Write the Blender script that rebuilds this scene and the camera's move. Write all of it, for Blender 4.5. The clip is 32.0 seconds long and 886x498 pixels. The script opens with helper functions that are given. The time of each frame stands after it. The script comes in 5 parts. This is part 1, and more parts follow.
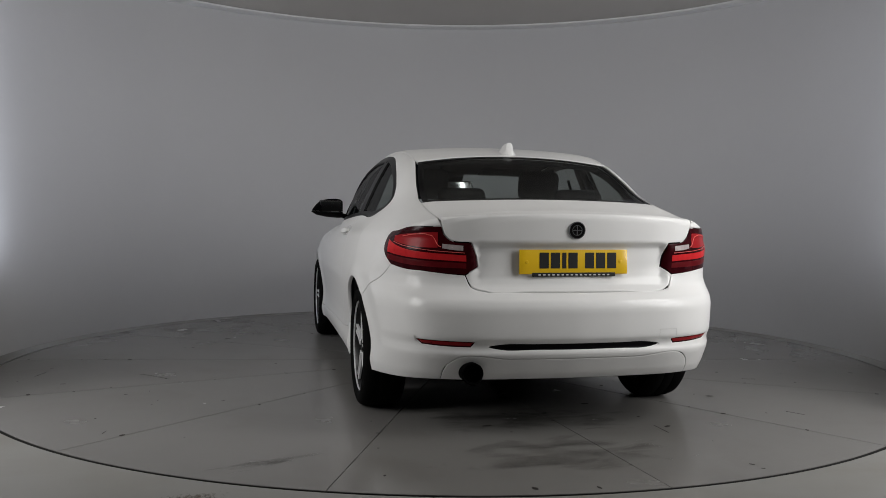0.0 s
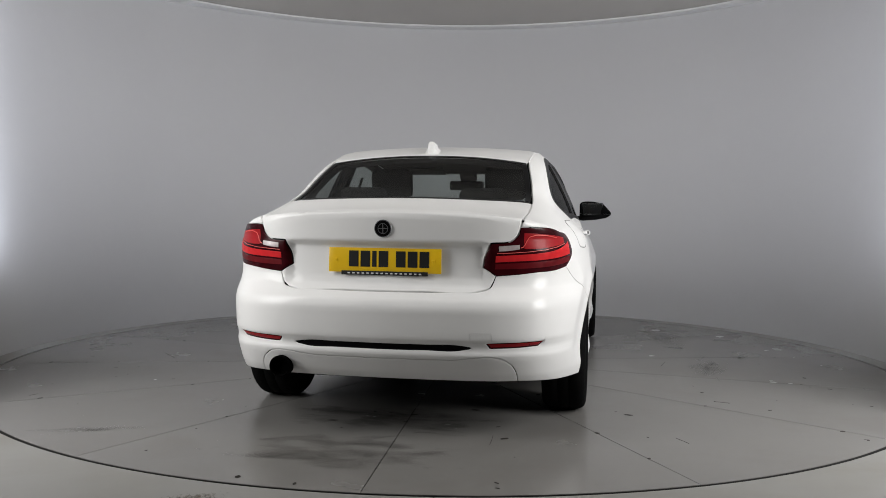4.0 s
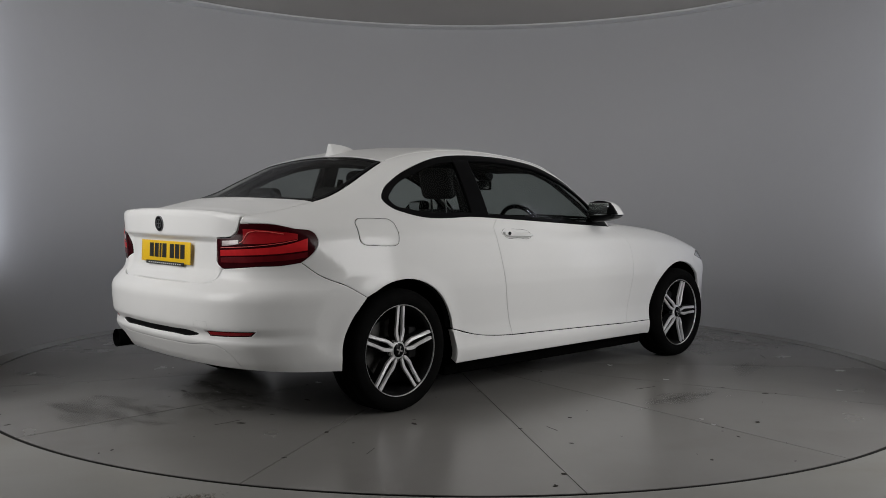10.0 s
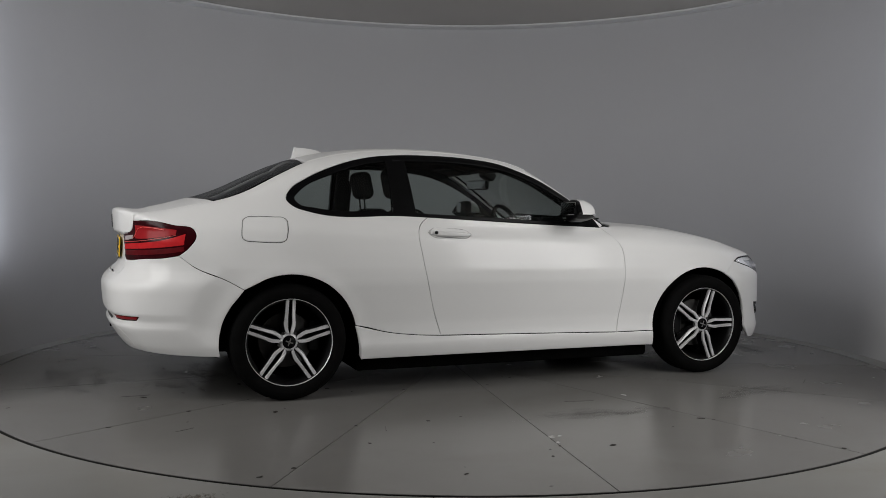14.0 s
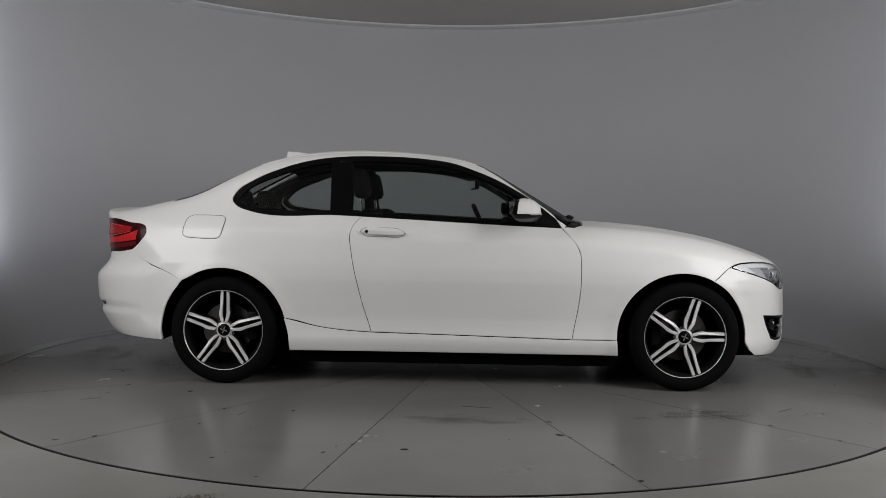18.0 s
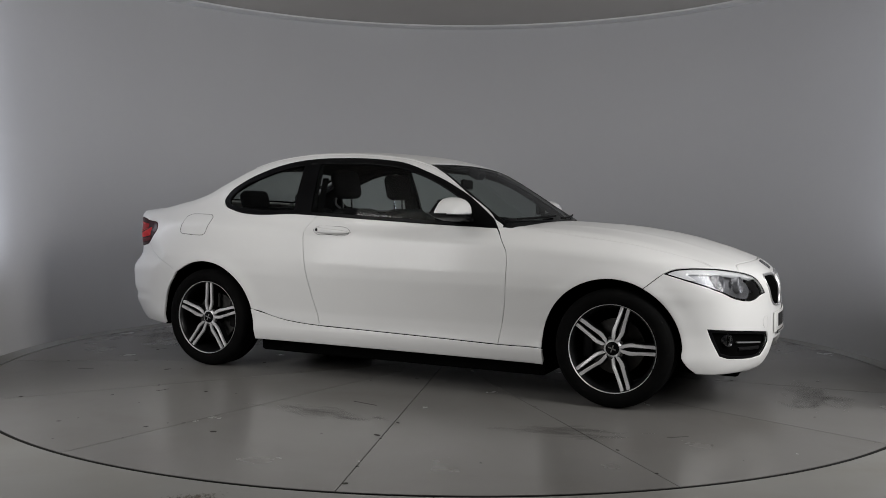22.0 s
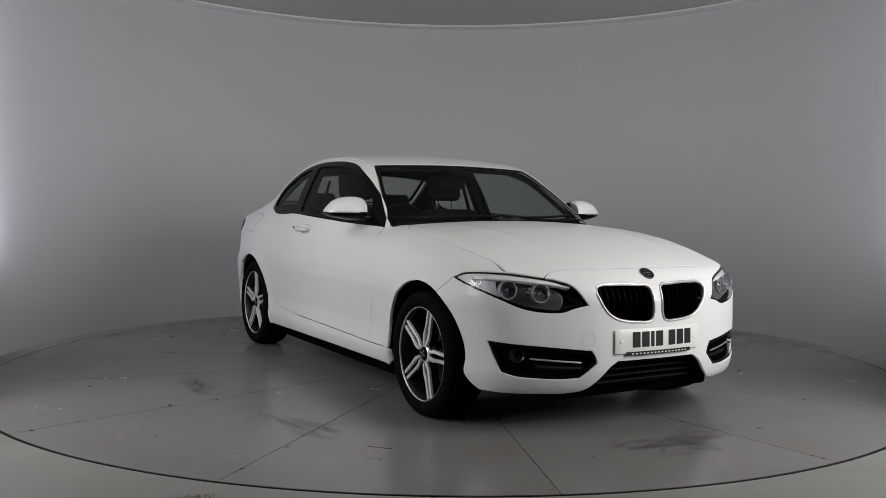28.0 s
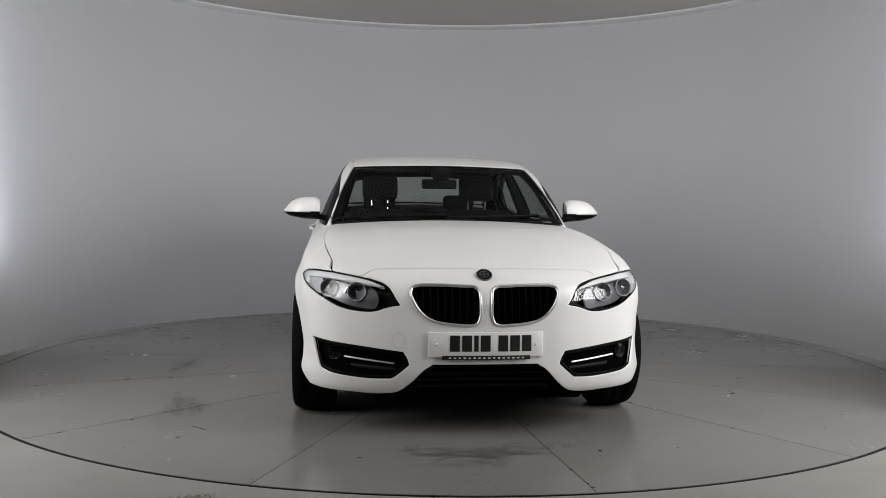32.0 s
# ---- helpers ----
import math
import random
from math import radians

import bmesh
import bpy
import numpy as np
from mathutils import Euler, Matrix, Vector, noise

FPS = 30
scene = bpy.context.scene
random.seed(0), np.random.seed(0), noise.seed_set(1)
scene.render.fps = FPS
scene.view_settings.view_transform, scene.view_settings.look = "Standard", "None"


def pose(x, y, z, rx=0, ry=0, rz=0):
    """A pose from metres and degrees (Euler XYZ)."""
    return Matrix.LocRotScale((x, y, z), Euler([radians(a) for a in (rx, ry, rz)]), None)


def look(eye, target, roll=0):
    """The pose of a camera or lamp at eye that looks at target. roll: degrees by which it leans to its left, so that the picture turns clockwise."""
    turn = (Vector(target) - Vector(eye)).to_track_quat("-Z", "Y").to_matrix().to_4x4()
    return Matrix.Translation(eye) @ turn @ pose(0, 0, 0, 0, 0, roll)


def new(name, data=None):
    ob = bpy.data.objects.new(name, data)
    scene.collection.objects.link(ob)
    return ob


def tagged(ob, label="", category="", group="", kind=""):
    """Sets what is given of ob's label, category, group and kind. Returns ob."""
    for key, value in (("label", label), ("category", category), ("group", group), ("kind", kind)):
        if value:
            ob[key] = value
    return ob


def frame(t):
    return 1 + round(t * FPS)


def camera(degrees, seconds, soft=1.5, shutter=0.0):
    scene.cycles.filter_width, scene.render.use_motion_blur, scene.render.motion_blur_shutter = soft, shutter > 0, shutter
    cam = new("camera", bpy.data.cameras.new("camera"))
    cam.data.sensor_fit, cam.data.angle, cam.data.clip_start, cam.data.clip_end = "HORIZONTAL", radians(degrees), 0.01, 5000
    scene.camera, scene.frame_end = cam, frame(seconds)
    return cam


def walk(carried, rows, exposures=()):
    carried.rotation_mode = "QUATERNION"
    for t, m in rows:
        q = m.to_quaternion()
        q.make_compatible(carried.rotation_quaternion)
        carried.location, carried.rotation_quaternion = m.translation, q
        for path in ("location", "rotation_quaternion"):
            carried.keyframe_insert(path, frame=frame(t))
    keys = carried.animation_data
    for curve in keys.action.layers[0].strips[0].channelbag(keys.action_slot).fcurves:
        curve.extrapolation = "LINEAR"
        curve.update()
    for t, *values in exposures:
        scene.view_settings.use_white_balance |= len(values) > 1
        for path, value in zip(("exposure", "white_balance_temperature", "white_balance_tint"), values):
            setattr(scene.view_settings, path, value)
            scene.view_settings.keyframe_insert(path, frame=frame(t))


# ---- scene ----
# ---- camera ----
cam = camera(53.0, 32.0, soft=0.85)
EYE = (0.0, -6.108, 1.043)
YAW, PITCH = radians(0.385), radians(-2.598)
AIM = (EYE[0] - math.sin(YAW) * math.cos(PITCH), EYE[1] + math.cos(YAW) * math.cos(PITCH), EYE[2] + math.sin(PITCH))
VIEW = look(EYE, AIM, 0.632)
EXPOSURES = [(0, -0.1), (1, 0.12), (2, 0.32), (3, 0.48), (4.5, 0.54), (6, 0.4), (7, 0.16), (8, -0.14), (9, -0.19), (10, -0.33), (13, -0.37), (17, -0.25), (19, -0.3), (21, -0.18), (25, -0.16), (27, -0.12), (28, 0.0), (29, 0.15), (30, 0.26), (31, 0.32), (32, 0.42)]
walk(cam, [(0, VIEW), (32, VIEW)], EXPOSURES)

# the turntable's turn: degrees of the car's nose from world x, and the car's place on the table
TURN = ((0, 102.97), (4, 79.78), (8, 56.43), (12, 33.21), (16, 10.03), (20, -13.26), (24, -36.58), (28, -59.92), (30, -71.55), (32, -82.95))
CAR_AT = (0.051, -0.092)

# ---- world and light ----
world = bpy.data.worlds.new("studio_dark")
scene.world = world
world.use_nodes = True
world.node_tree.nodes["Background"].inputs[0].default_value = (0.55, 0.58, 0.62, 1)
world.node_tree.nodes["Background"].inputs[1].default_value = 0.004


def area_lamp(name, eye, target, width, height, watts, colour):
    data = bpy.data.lights.new(name, "AREA")
    data.shape, data.size, data.size_y, data.energy, data.color = "RECTANGLE", width, height, watts, colour
    ob = new(name, data)
    ob.matrix_world = look(eye, target)
    return ob


WARM = (1.0, 0.988, 0.975)
BLUE = (0.83, 0.87, 1.0)
LAMP_X, LAMP_Y, LAMP_Z, LAMP_HIGH = 2.95, -2.8, 2.15, 2.5
STRIP_X, STRIP_Y, STRIP_Z = 3.25, -0.06, 1.75


def strip_pose(side, back=0.0):
    """A slim strip that leans with the wall and shines along it."""
    return look((side * (STRIP_X + 0.02 * back), STRIP_Y - back, STRIP_Z), (side * (STRIP_X - 0.35), STRIP_Y + 1.0, STRIP_Z), side * -8.3)


for side, edge_watts, watts in ((-1, 13.5, 73), (1, 11.5, 97)):
    area_lamp("edge_light", (side * STRIP_X, STRIP_Y, STRIP_Z), (0, 0, 0), 0.06, 2.1, edge_watts, BLUE).matrix_world = strip_pose(side)
    area_lamp("corner_light", (side * LAMP_X, LAMP_Y, LAMP_Z), (0, 0.4, 1.0), 1.3, LAMP_HIGH, watts, WARM)


# ---- materials ----
def material(name, colour, rough=0.5, metal=0.0, coat=0.0, vary=0.0, scale=6.0, bump=0.0, bump_scale=60.0, spec=0.5, grain=0.0, by_object=0.0, coat_rough=0.04):
    m = bpy.data.materials.new(name)
    m.use_nodes = True
    nodes, links = m.node_tree.nodes, m.node_tree.links
    b = nodes["Principled BSDF"]
    b.inputs["Base Color"].default_value = (*colour, 1)
    b.inputs["Roughness"].default_value = rough
    b.inputs["Metallic"].default_value = metal
    b.inputs["Coat Weight"].default_value = coat
    b.inputs["Coat Roughness"].default_value = coat_rough
    b.inputs["Specular IOR Level"].default_value = spec
    if vary or grain or by_object:
        coord = nodes.new("ShaderNodeTexCoord")
        big = nodes.new("ShaderNodeTexNoise")
        big.inputs["Scale"].default_value, big.inputs["Detail"].default_value = scale, 5
        fine = nodes.new("ShaderNodeTexNoise")
        fine.inputs["Scale"].default_value, fine.inputs["Detail"].default_value = scale * 14, 3
        links.new(coord.outputs["Object"], big.inputs["Vector"])
        links.new(coord.outputs["Object"], fine.inputs["Vector"])
        add = nodes.new("ShaderNodeMath")
        add.operation = "MULTIPLY_ADD"
        links.new(fine.outputs["Fac"], add.inputs[0])
        add.inputs[1].default_value = grain
        links.new(big.outputs["Fac"], add.inputs[2])
        last = add.outputs[0]
        if by_object:
            info = nodes.new("ShaderNodeObjectInfo")
            more = nodes.new("ShaderNodeMath")
            more.operation = "MULTIPLY_ADD"
            links.new(info.outputs["Random"], more.inputs[0])
            more.inputs[1].default_value = by_object
            links.new(last, more.inputs[2])
            last = more.outputs[0]
        ramp = nodes.new("ShaderNodeValToRGB")
        lo, hi = [c * (1 - vary) for c in colour], [min(1, c * (1 + vary)) for c in colour]
        ramp.color_ramp.elements[0].color, ramp.color_ramp.elements[1].color = (*lo, 1), (*hi, 1)
        ramp.color_ramp.elements[0].position, ramp.color_ramp.elements[1].position = 0.3, 0.75 + grain * 0.5
        links.new(last, ramp.inputs[0])
        links.new(ramp.outputs[0], b.inputs["Base Color"])
        rr = nodes.new("ShaderNodeMapRange")
        rr.inputs["To Min"].default_value, rr.inputs["To Max"].default_value = max(0, rough - 0.06), min(1, rough + 0.06)
        links.new(big.outputs["Fac"], rr.inputs["Value"])
        links.new(rr.outputs[0], b.inputs["Roughness"])
    if bump:
        coord = nodes.new("ShaderNodeTexCoord")
        tex = nodes.new("ShaderNodeTexNoise")
        tex.inputs["Scale"].default_value, tex.inputs["Detail"].default_value = bump_scale, 4
        links.new(coord.outputs["Object"], tex.inputs["Vector"])
        bm_ = nodes.new("ShaderNodeBump")
        bm_.inputs["Strength"].default_value, bm_.inputs["Distance"].default_value = bump, 0.004
        links.new(tex.outputs["Fac"], bm_.inputs["Height"])
        links.new(bm_.outputs[0], b.inputs["Normal"])
    return m


def pane_material(name, tint, gloss=1.0, rough=0.0):
    """A thin sheet of tinted glass: what is behind shows through, with a Fresnel gloss on top."""
    m = bpy.data.materials.new(name)
    m.use_nodes = True
    nodes, links = m.node_tree.nodes, m.node_tree.links
    nodes.remove(nodes["Principled BSDF"])
    clear, shine, mix, face, power, fac = (nodes.new("ShaderNode" + k) for k in ("BsdfTransparent", "BsdfGlossy", "MixShader", "LayerWeight", "Math", "Math"))
    clear.inputs[0].default_value = (*tint, 1)
    shine.inputs[0].default_value = (gloss, gloss, gloss, 1)
    shine.inputs["Roughness"].default_value = rough
    power.operation, fac.operation = "POWER", "MULTIPLY_ADD"
    power.inputs[1].default_value, fac.inputs[1].default_value, fac.inputs[2].default_value = 4.5, 0.9, 0.05
    links.new(face.outputs["Facing"], power.inputs[0])
    links.new(power.outputs[0], fac.inputs[0])
    links.new(fac.outputs[0], mix.inputs[0])
    links.new(clear.outputs[0], mix.inputs[1])
    links.new(shine.outputs[0], mix.inputs[2])
    links.new(mix.outputs[0], nodes["Material Output"].inputs[0])
    return m


PAINT = material("white_car_paint", (0.745, 0.745, 0.74), 0.5, 0, 0.42, 0.015, 3.0, 0.0, 220, 0.2, 0.2, coat_rough=0.13)
BLACK_GLOSS = material("gloss_black_trim", (0.0035, 0.0035, 0.004), 0.3, 0, 0.0, 0.2, 9, spec=0.06)
BLACK = material("black_plastic", (0.006, 0.006, 0.0065), 0.6, 0, 0, 0.25, 12, 0.2, 180, 0.15)
UNDER = material("dark_underbody", (0.003, 0.003, 0.003), 0.9, 0, 0, 0.3, 8, 0, 60, 0.0)
RUBBER = material("tyre_rubber", (0.005, 0.005, 0.005), 0.85, 0, 0, 0.25, 14, 0.3, 240, 0.03, 0.2)
CHROME = material("chrome", (0.75, 0.75, 0.76), 0.12, 1.0, 0, 0.05, 12)
ALLOY = material("machined_alloy", (0.78, 0.78, 0.79), 0.38, 0.45, 0.3, 0.06, 20, 0.05, 400)
RIM_DARK = material("dark_rim_paint", (0.005, 0.005, 0.0055), 0.4, 0, 0.1, 0.2, 10, 0, 60, 0.25)
STEEL = material("brake_steel", (0.10, 0.098, 0.095), 0.5, 1.0, 0, 0.2, 30)
CLOTH = material("black_seat_cloth", (0.014, 0.014, 0.015), 0.9, 0, 0, 0.3, 30, 0.5, 500, 0.2)
LINING = material("dark_cabin_lining", (0.010, 0.010, 0.011), 0.85, 0, 0, 0.2, 12, 0.2, 300, 0.2)
GLASS = pane_material("tinted_car_glass", (0.62, 0.66, 0.645), 0.28)
GLASS_REAR = pane_material("rear_car_glass", (0.66, 0.69, 0.675), 0.35)
LENS = pane_material("clear_lamp_lens", (0.93, 0.94, 0.95), 0.5)
RED_LENS = material("red_lamp_lens", (0.30, 0.010, 0.014), 0.3, 0, 0.0, 0.12, 25, spec=0.15)
RED_DARK = material("dark_red_lamp_lens", (0.030, 0.002, 0.004), 0.2, 0, 0.0, 0.2, 25, spec=0.15)
RED_MID = material("smoked_red_lens", (0.10, 0.004, 0.007), 0.3, 0, 0.0, 0.2, 25, spec=0.15)
RED_BRIGHT = material("bright_red_lamp_band", (0.52, 0.018, 0.022), 0.3, 0, 0.0, 0.1, 40, spec=0.15)
RED_PINK = material("pale_red_light_guide", (0.70, 0.10, 0.085), 0.35, 0, 0.0, 0.06, 40)
WHITE_LENS = material("white_lamp_lens", (0.42, 0.37, 0.37), 0.25, 0.1, 0.2, 0.15, 60)
LAMP_BOWL = material("lamp_bowl_grey", (0.52, 0.52, 0.55), 0.45, 0.2, 0.0, 0.10, 20)
LAMP_GREY = material("dark_lamp_bowl", (0.17, 0.17, 0.18), 0.35, 0.6, 0.0, 0.15, 20)
SATIN = material("satin_chrome", (0.62, 0.62, 0.63), 0.36, 0.8, 0, 0.05, 30)
LAMP_CUP = material("silvered_lamp_cup", (0.50, 0.50, 0.53), 0.32, 0.85, 0.0, 0.1, 20)
EXHAUST = material("black_exhaust", (0.0025, 0.0025, 0.0025), 0.7, 0, 0, 0.3, 30, spec=0.005)
# even dark grey for the emblem's rings and cross
EMBLEM_GREY = material("dull_emblem_grey", (0.13, 0.132, 0.14), 0.4, 0.3, 0, 0.15, 60)
MIRROR = material("silvered_mirror", (0.75, 0.76, 0.77), 0.10, 1.0, 0, 0.02, 8)
LAMP_DARK = material("lamp_bowl_black", (0.012, 0.012, 0.014), 0.2, 0, 0.5, 0.2, 20)
AMBER = material("amber_reflector", (0.55, 0.22, 0.07), 0.2, 0, 0.6, 0.1, 60)
LIGHT_GUIDE = material("white_light_guide", (0.85, 0.85, 0.86), 0.2, 0, 0.8, 0.04, 40)
YELLOW_PLATE = material("yellow_plate", (0.80, 0.50, 0.010), 0.35, 0, 0.3, 0.04, 10)
WHITE_PLATE = material("white_plate", (0.78, 0.78, 0.76), 0.35, 0, 0.3, 0.03, 10)
PLATE_INK = material("plate_ink", (0.012, 0.012, 0.012), 0.4)
PALE_INK = material("pale_ink", (0.6, 0.6, 0.6), 0.5)
WALL = material("painted_studio_wall", (0.535, 0.535, 0.54), 0.7, 0, 0, 0.025, 0.9, 0.06, 30, 0.25, 0.25)
CEILING = material("studio_ceiling", (0.56, 0.54, 0.51), 0.8, 0, 0, 0.03, 1.2, 0.05, 40, 0.2)
TRIM_WHITE = material("white_trim", (0.72, 0.72, 0.72), 0.45, 0, 0, 0.03, 5)
DARK_GAP = material("dark_gap", (0.012, 0.012, 0.011), 0.8, 0, 0, 0.3, 14)
HALL = material("dark_hall_paint", (0.10, 0.10, 0.10), 0.8, 0, 0, 0.05, 1.2)


def floor_material(name, colour, stain, rough, spec, spread):
    """Worn painted floor: clouds, stains with a shape of their own, fine scratches."""
    m = bpy.data.materials.new(name)
    m.use_nodes = True
    nodes, links = m.node_tree.nodes, m.node_tree.links
    b = nodes["Principled BSDF"]
    b.inputs["Specular IOR Level"].default_value = spec
    coord, info, move = nodes.new("ShaderNodeTexCoord"), nodes.new("ShaderNodeObjectInfo"), nodes.new("ShaderNodeVectorMath")
    far = nodes.new("ShaderNodeMath")
    far.operation, far.inputs[1].default_value = "MULTIPLY", spread
    links.new(info.outputs["Random"], far.inputs[0])
    links.new(coord.outputs["Object"], move.inputs[0])
    links.new(far.outputs[0], move.inputs[1])

    def cloud(scale, detail, lo, hi, rough_=0.55, bend=0.0):
        n = nodes.new("ShaderNodeTexNoise")
        n.inputs["Scale"].default_value, n.inputs["Detail"].default_value, n.inputs["Roughness"].default_value, n.inputs["Distortion"].default_value = scale, detail, rough_, bend
        links.new(move.outputs[0], n.inputs["Vector"])
        r = nodes.new("ShaderNodeMapRange")
        r.inputs["From Min"].default_value, r.inputs["From Max"].default_value = lo, hi
        links.new(n.outputs["Fac"], r.inputs["Value"])
        return r.outputs[0]

    def blend(fac, amount, one, two):
        k = nodes.new("ShaderNodeMath")
        k.operation, k.inputs[1].default_value = "MULTIPLY", amount
        links.new(fac, k.inputs[0])
        x = nodes.new("ShaderNodeMix")
        x.data_type = "RGBA"
        links.new(k.outputs[0], x.inputs["Factor"])
        if isinstance(one, tuple):
            x.inputs["A"].default_value = (*one, 1)
        else:
            links.new(one, x.inputs["A"])
        x.inputs["B"].default_value = (*two, 1)
        return x.outputs["Result"]

    c = blend(cloud(0.8, 6, 0.35, 0.7), 0.35, colour, tuple(v * 0.78 for v in colour))
    c = blend(cloud(4.0, 7, 0.52, 0.80, 0.6, 0.3), 0.06, c, tuple(v * 1.2 for v in colour))
    c = blend(cloud(1.6, 7, 0.52, 0.80, 0.55, 0.4), 0.42, c, stain)
    c = blend(cloud(60.0, 4, 0.62, 0.85), 0.08, c, tuple(v * 0.5 for v in colour))
    links.new(c, b.inputs["Base Color"])
    worn = cloud(3.0, 6, 0.3, 0.75)
    rr = nodes.new("ShaderNodeMapRange")
    rr.inputs["To Min"].default_value, rr.inputs["To Max"].default_value = rough - 0.015, rough + 0.03
    links.new(worn, rr.inputs["Value"])
    links.new(rr.outputs[0], b.inputs["Roughness"])
    return m


TABLE_FLOOR = floor_material("worn_grey_floor_plate", (0.185, 0.180, 0.172), (0.140, 0.129, 0.115), 0.25, 0.45, 40.0)
OUTER_FLOOR = floor_material("worn_painted_concrete", (0.235, 0.233, 0.219), (0.165, 0.148, 0.110), 0.36, 0.40, 7.0)


def stain_material(name, colour, amount, scale, stretch=1.0):
    """A thin smudge: paint in blotches that thin out towards the rim of its patch."""
    m = material(name, colour, 0.34, 0, 0, 0.3, 14, 0, 60, 0.4, 0.6)
    nodes, links = m.node_tree.nodes, m.node_tree.links
    coord, place, cloud, length, fall, sum_, cut = (nodes.new("ShaderNode" + k) for k in ("TexCoord", "Mapping", "TexNoise", "VectorMath", "MapRange", "Math", "MapRange"))
    place.inputs["Scale"].default_value = (stretch, 1, 1)
    info, spread = nodes.new("ShaderNodeObjectInfo"), nodes.new("ShaderNodeMath")
    spread.operation, spread.inputs[1].default_value = "MULTIPLY", 30
    links.new(info.outputs["Random"], spread.inputs[0])
    links.new(spread.outputs[0], place.inputs["Location"])
    cloud.inputs["Scale"].default_value, cloud.inputs["Detail"].default_value, cloud.inputs["Distortion"].default_value = scale, 6, 0.7
    length.operation = "LENGTH"
    fall.inputs["From Min"].default_value, fall.inputs["From Max"].default_value = 0.15, 1.0
    fall.inputs["To Min"].default_value, fall.inputs["To Max"].default_value = 0.12, -0.35
    sum_.operation = "ADD"
    cut.inputs["From Min"].default_value, cut.inputs["From Max"].default_value, cut.inputs["To Max"].default_value = 0.42, 0.78, amount
    links.new(coord.outputs["Object"], place.inputs["Vector"])
    links.new(place.outputs[0], cloud.inputs["Vector"])
    links.new(coord.outputs["Object"], length.inputs[0])
    links.new(length.outputs["Value"], fall.inputs["Value"])
    links.new(cloud.outputs["Fac"], sum_.inputs[0])
    links.new(fall.outputs[0], sum_.inputs[1])
    links.new(sum_.outputs[0], cut.inputs["Value"])
    links.new(cut.outputs[0], nodes["Principled BSDF"].inputs["Alpha"])
    return m


STAIN = stain_material("old_floor_stain", (0.055, 0.052, 0.048), 0.5, 3.4)
BROWN_SMEAR = stain_material("brown_tyre_smear", (0.10, 0.072, 0.040), 0.85, 3.0, 5.0)
SCUFF = material("black_scuff", (0.03, 0.028, 0.025), 0.8, 0, 0, 0.3, 40, spec=0.05)


# ---- small mesh helpers ----
def shift(bm, m):
    bmesh.ops.transform(bm, matrix=m, verts=bm.verts)
    return bm


def bevelled_box(sx, sy, sz, r=0.01, seg=2):
    bm = bmesh.new()
    bmesh.ops.create_cube(bm, size=1)
    bmesh.ops.scale(bm, vec=(sx, sy, sz), verts=bm.verts)
    if r:
        bmesh.ops.bevel(bm, geom=bm.edges[:], offset=r, segments=seg, affect="EDGES", profile=0.5)
    return bm


def lathe(profile, axis="Y", seg=64):
    """A turned shape: profile of (radius, along)."""
    bm = bmesh.new()
    rows = []
    for r, a in profile:
        row = []
        for i in range(seg):
            c, s = math.cos(2 * math.pi * i / seg), math.sin(2 * math.pi * i / seg)
            row.append(bm.verts.new((r * c, a, r * s) if axis == "Y" else (r * c, r * s, a)))
        rows.append(row)
    for p, q in zip(rows, rows[1:]):
        for i in range(seg):
            bm.faces.new((p[i], p[(i + 1) % seg], q[(i + 1) % seg], q[i]))
    bmesh.ops.recalc_face_normals(bm, faces=bm.faces)
    return bm


def tube(points, radius, seg=10, closed=False, flat=1.0):
    bm = bmesh.new()
    pts = [Vector(p) for p in points]
    rows = []
    n = len(pts)
    for i, p in enumerate(pts):
        a = pts[(i - 1) % n] if closed or i else p
        b = pts[(i + 1) % n] if closed or i < n - 1 else p
        d = (b - a).normalized()
        u = d.cross(Vector((0, 0, 1)))
        if u.length < 1e-3:
            u = d.cross(Vector((1, 0, 0)))
        u.normalize()
        w = u.cross(d)
        rows.append([bm.verts.new(p + radius * (math.cos(k * 2 * math.pi / seg) * u + flat * math.sin(k * 2 * math.pi / seg) * w)) for k in range(seg)])
    for i in range(n if closed else n - 1):
        p, q = rows[i], rows[(i + 1) % n]
        for k in range(seg):
            bm.faces.new((p[k], p[(k + 1) % seg], q[(k + 1) % seg], q[k]))
    if not closed:
        bm.faces.new(rows[0][::-1])
        bm.faces.new(rows[-1])
    bmesh.ops.recalc_face_normals(bm, faces=bm.faces)
    return bm


def finish(bm, name, mat, smooth=True):
    me = bpy.data.meshes.new(name)
    bm.to_mesh(me)
    bm.free()
    me.materials.append(mat)
    if smooth:
        me.shade_smooth()
        me.set_sharp_from_angle(angle=radians(38))
    return me


def part(name, bm, mat, parent, label="", smooth=True):
    ob = new(name, finish(bm, name, mat, smooth))
    ob.parent = parent
    if label:
        tagged(ob, label)
    return ob


def thing(name, label, category, group="", kind=""):
    ob = new(name)
    ob.empty_display_size = 0.1
    return tagged(ob, label, category, group, kind)


def mesh_thing(name, bm, mat, label, category, group="", kind="", smooth=True):
    return tagged(new(name, finish(bm, name, mat, smooth)), label, category, group, kind)


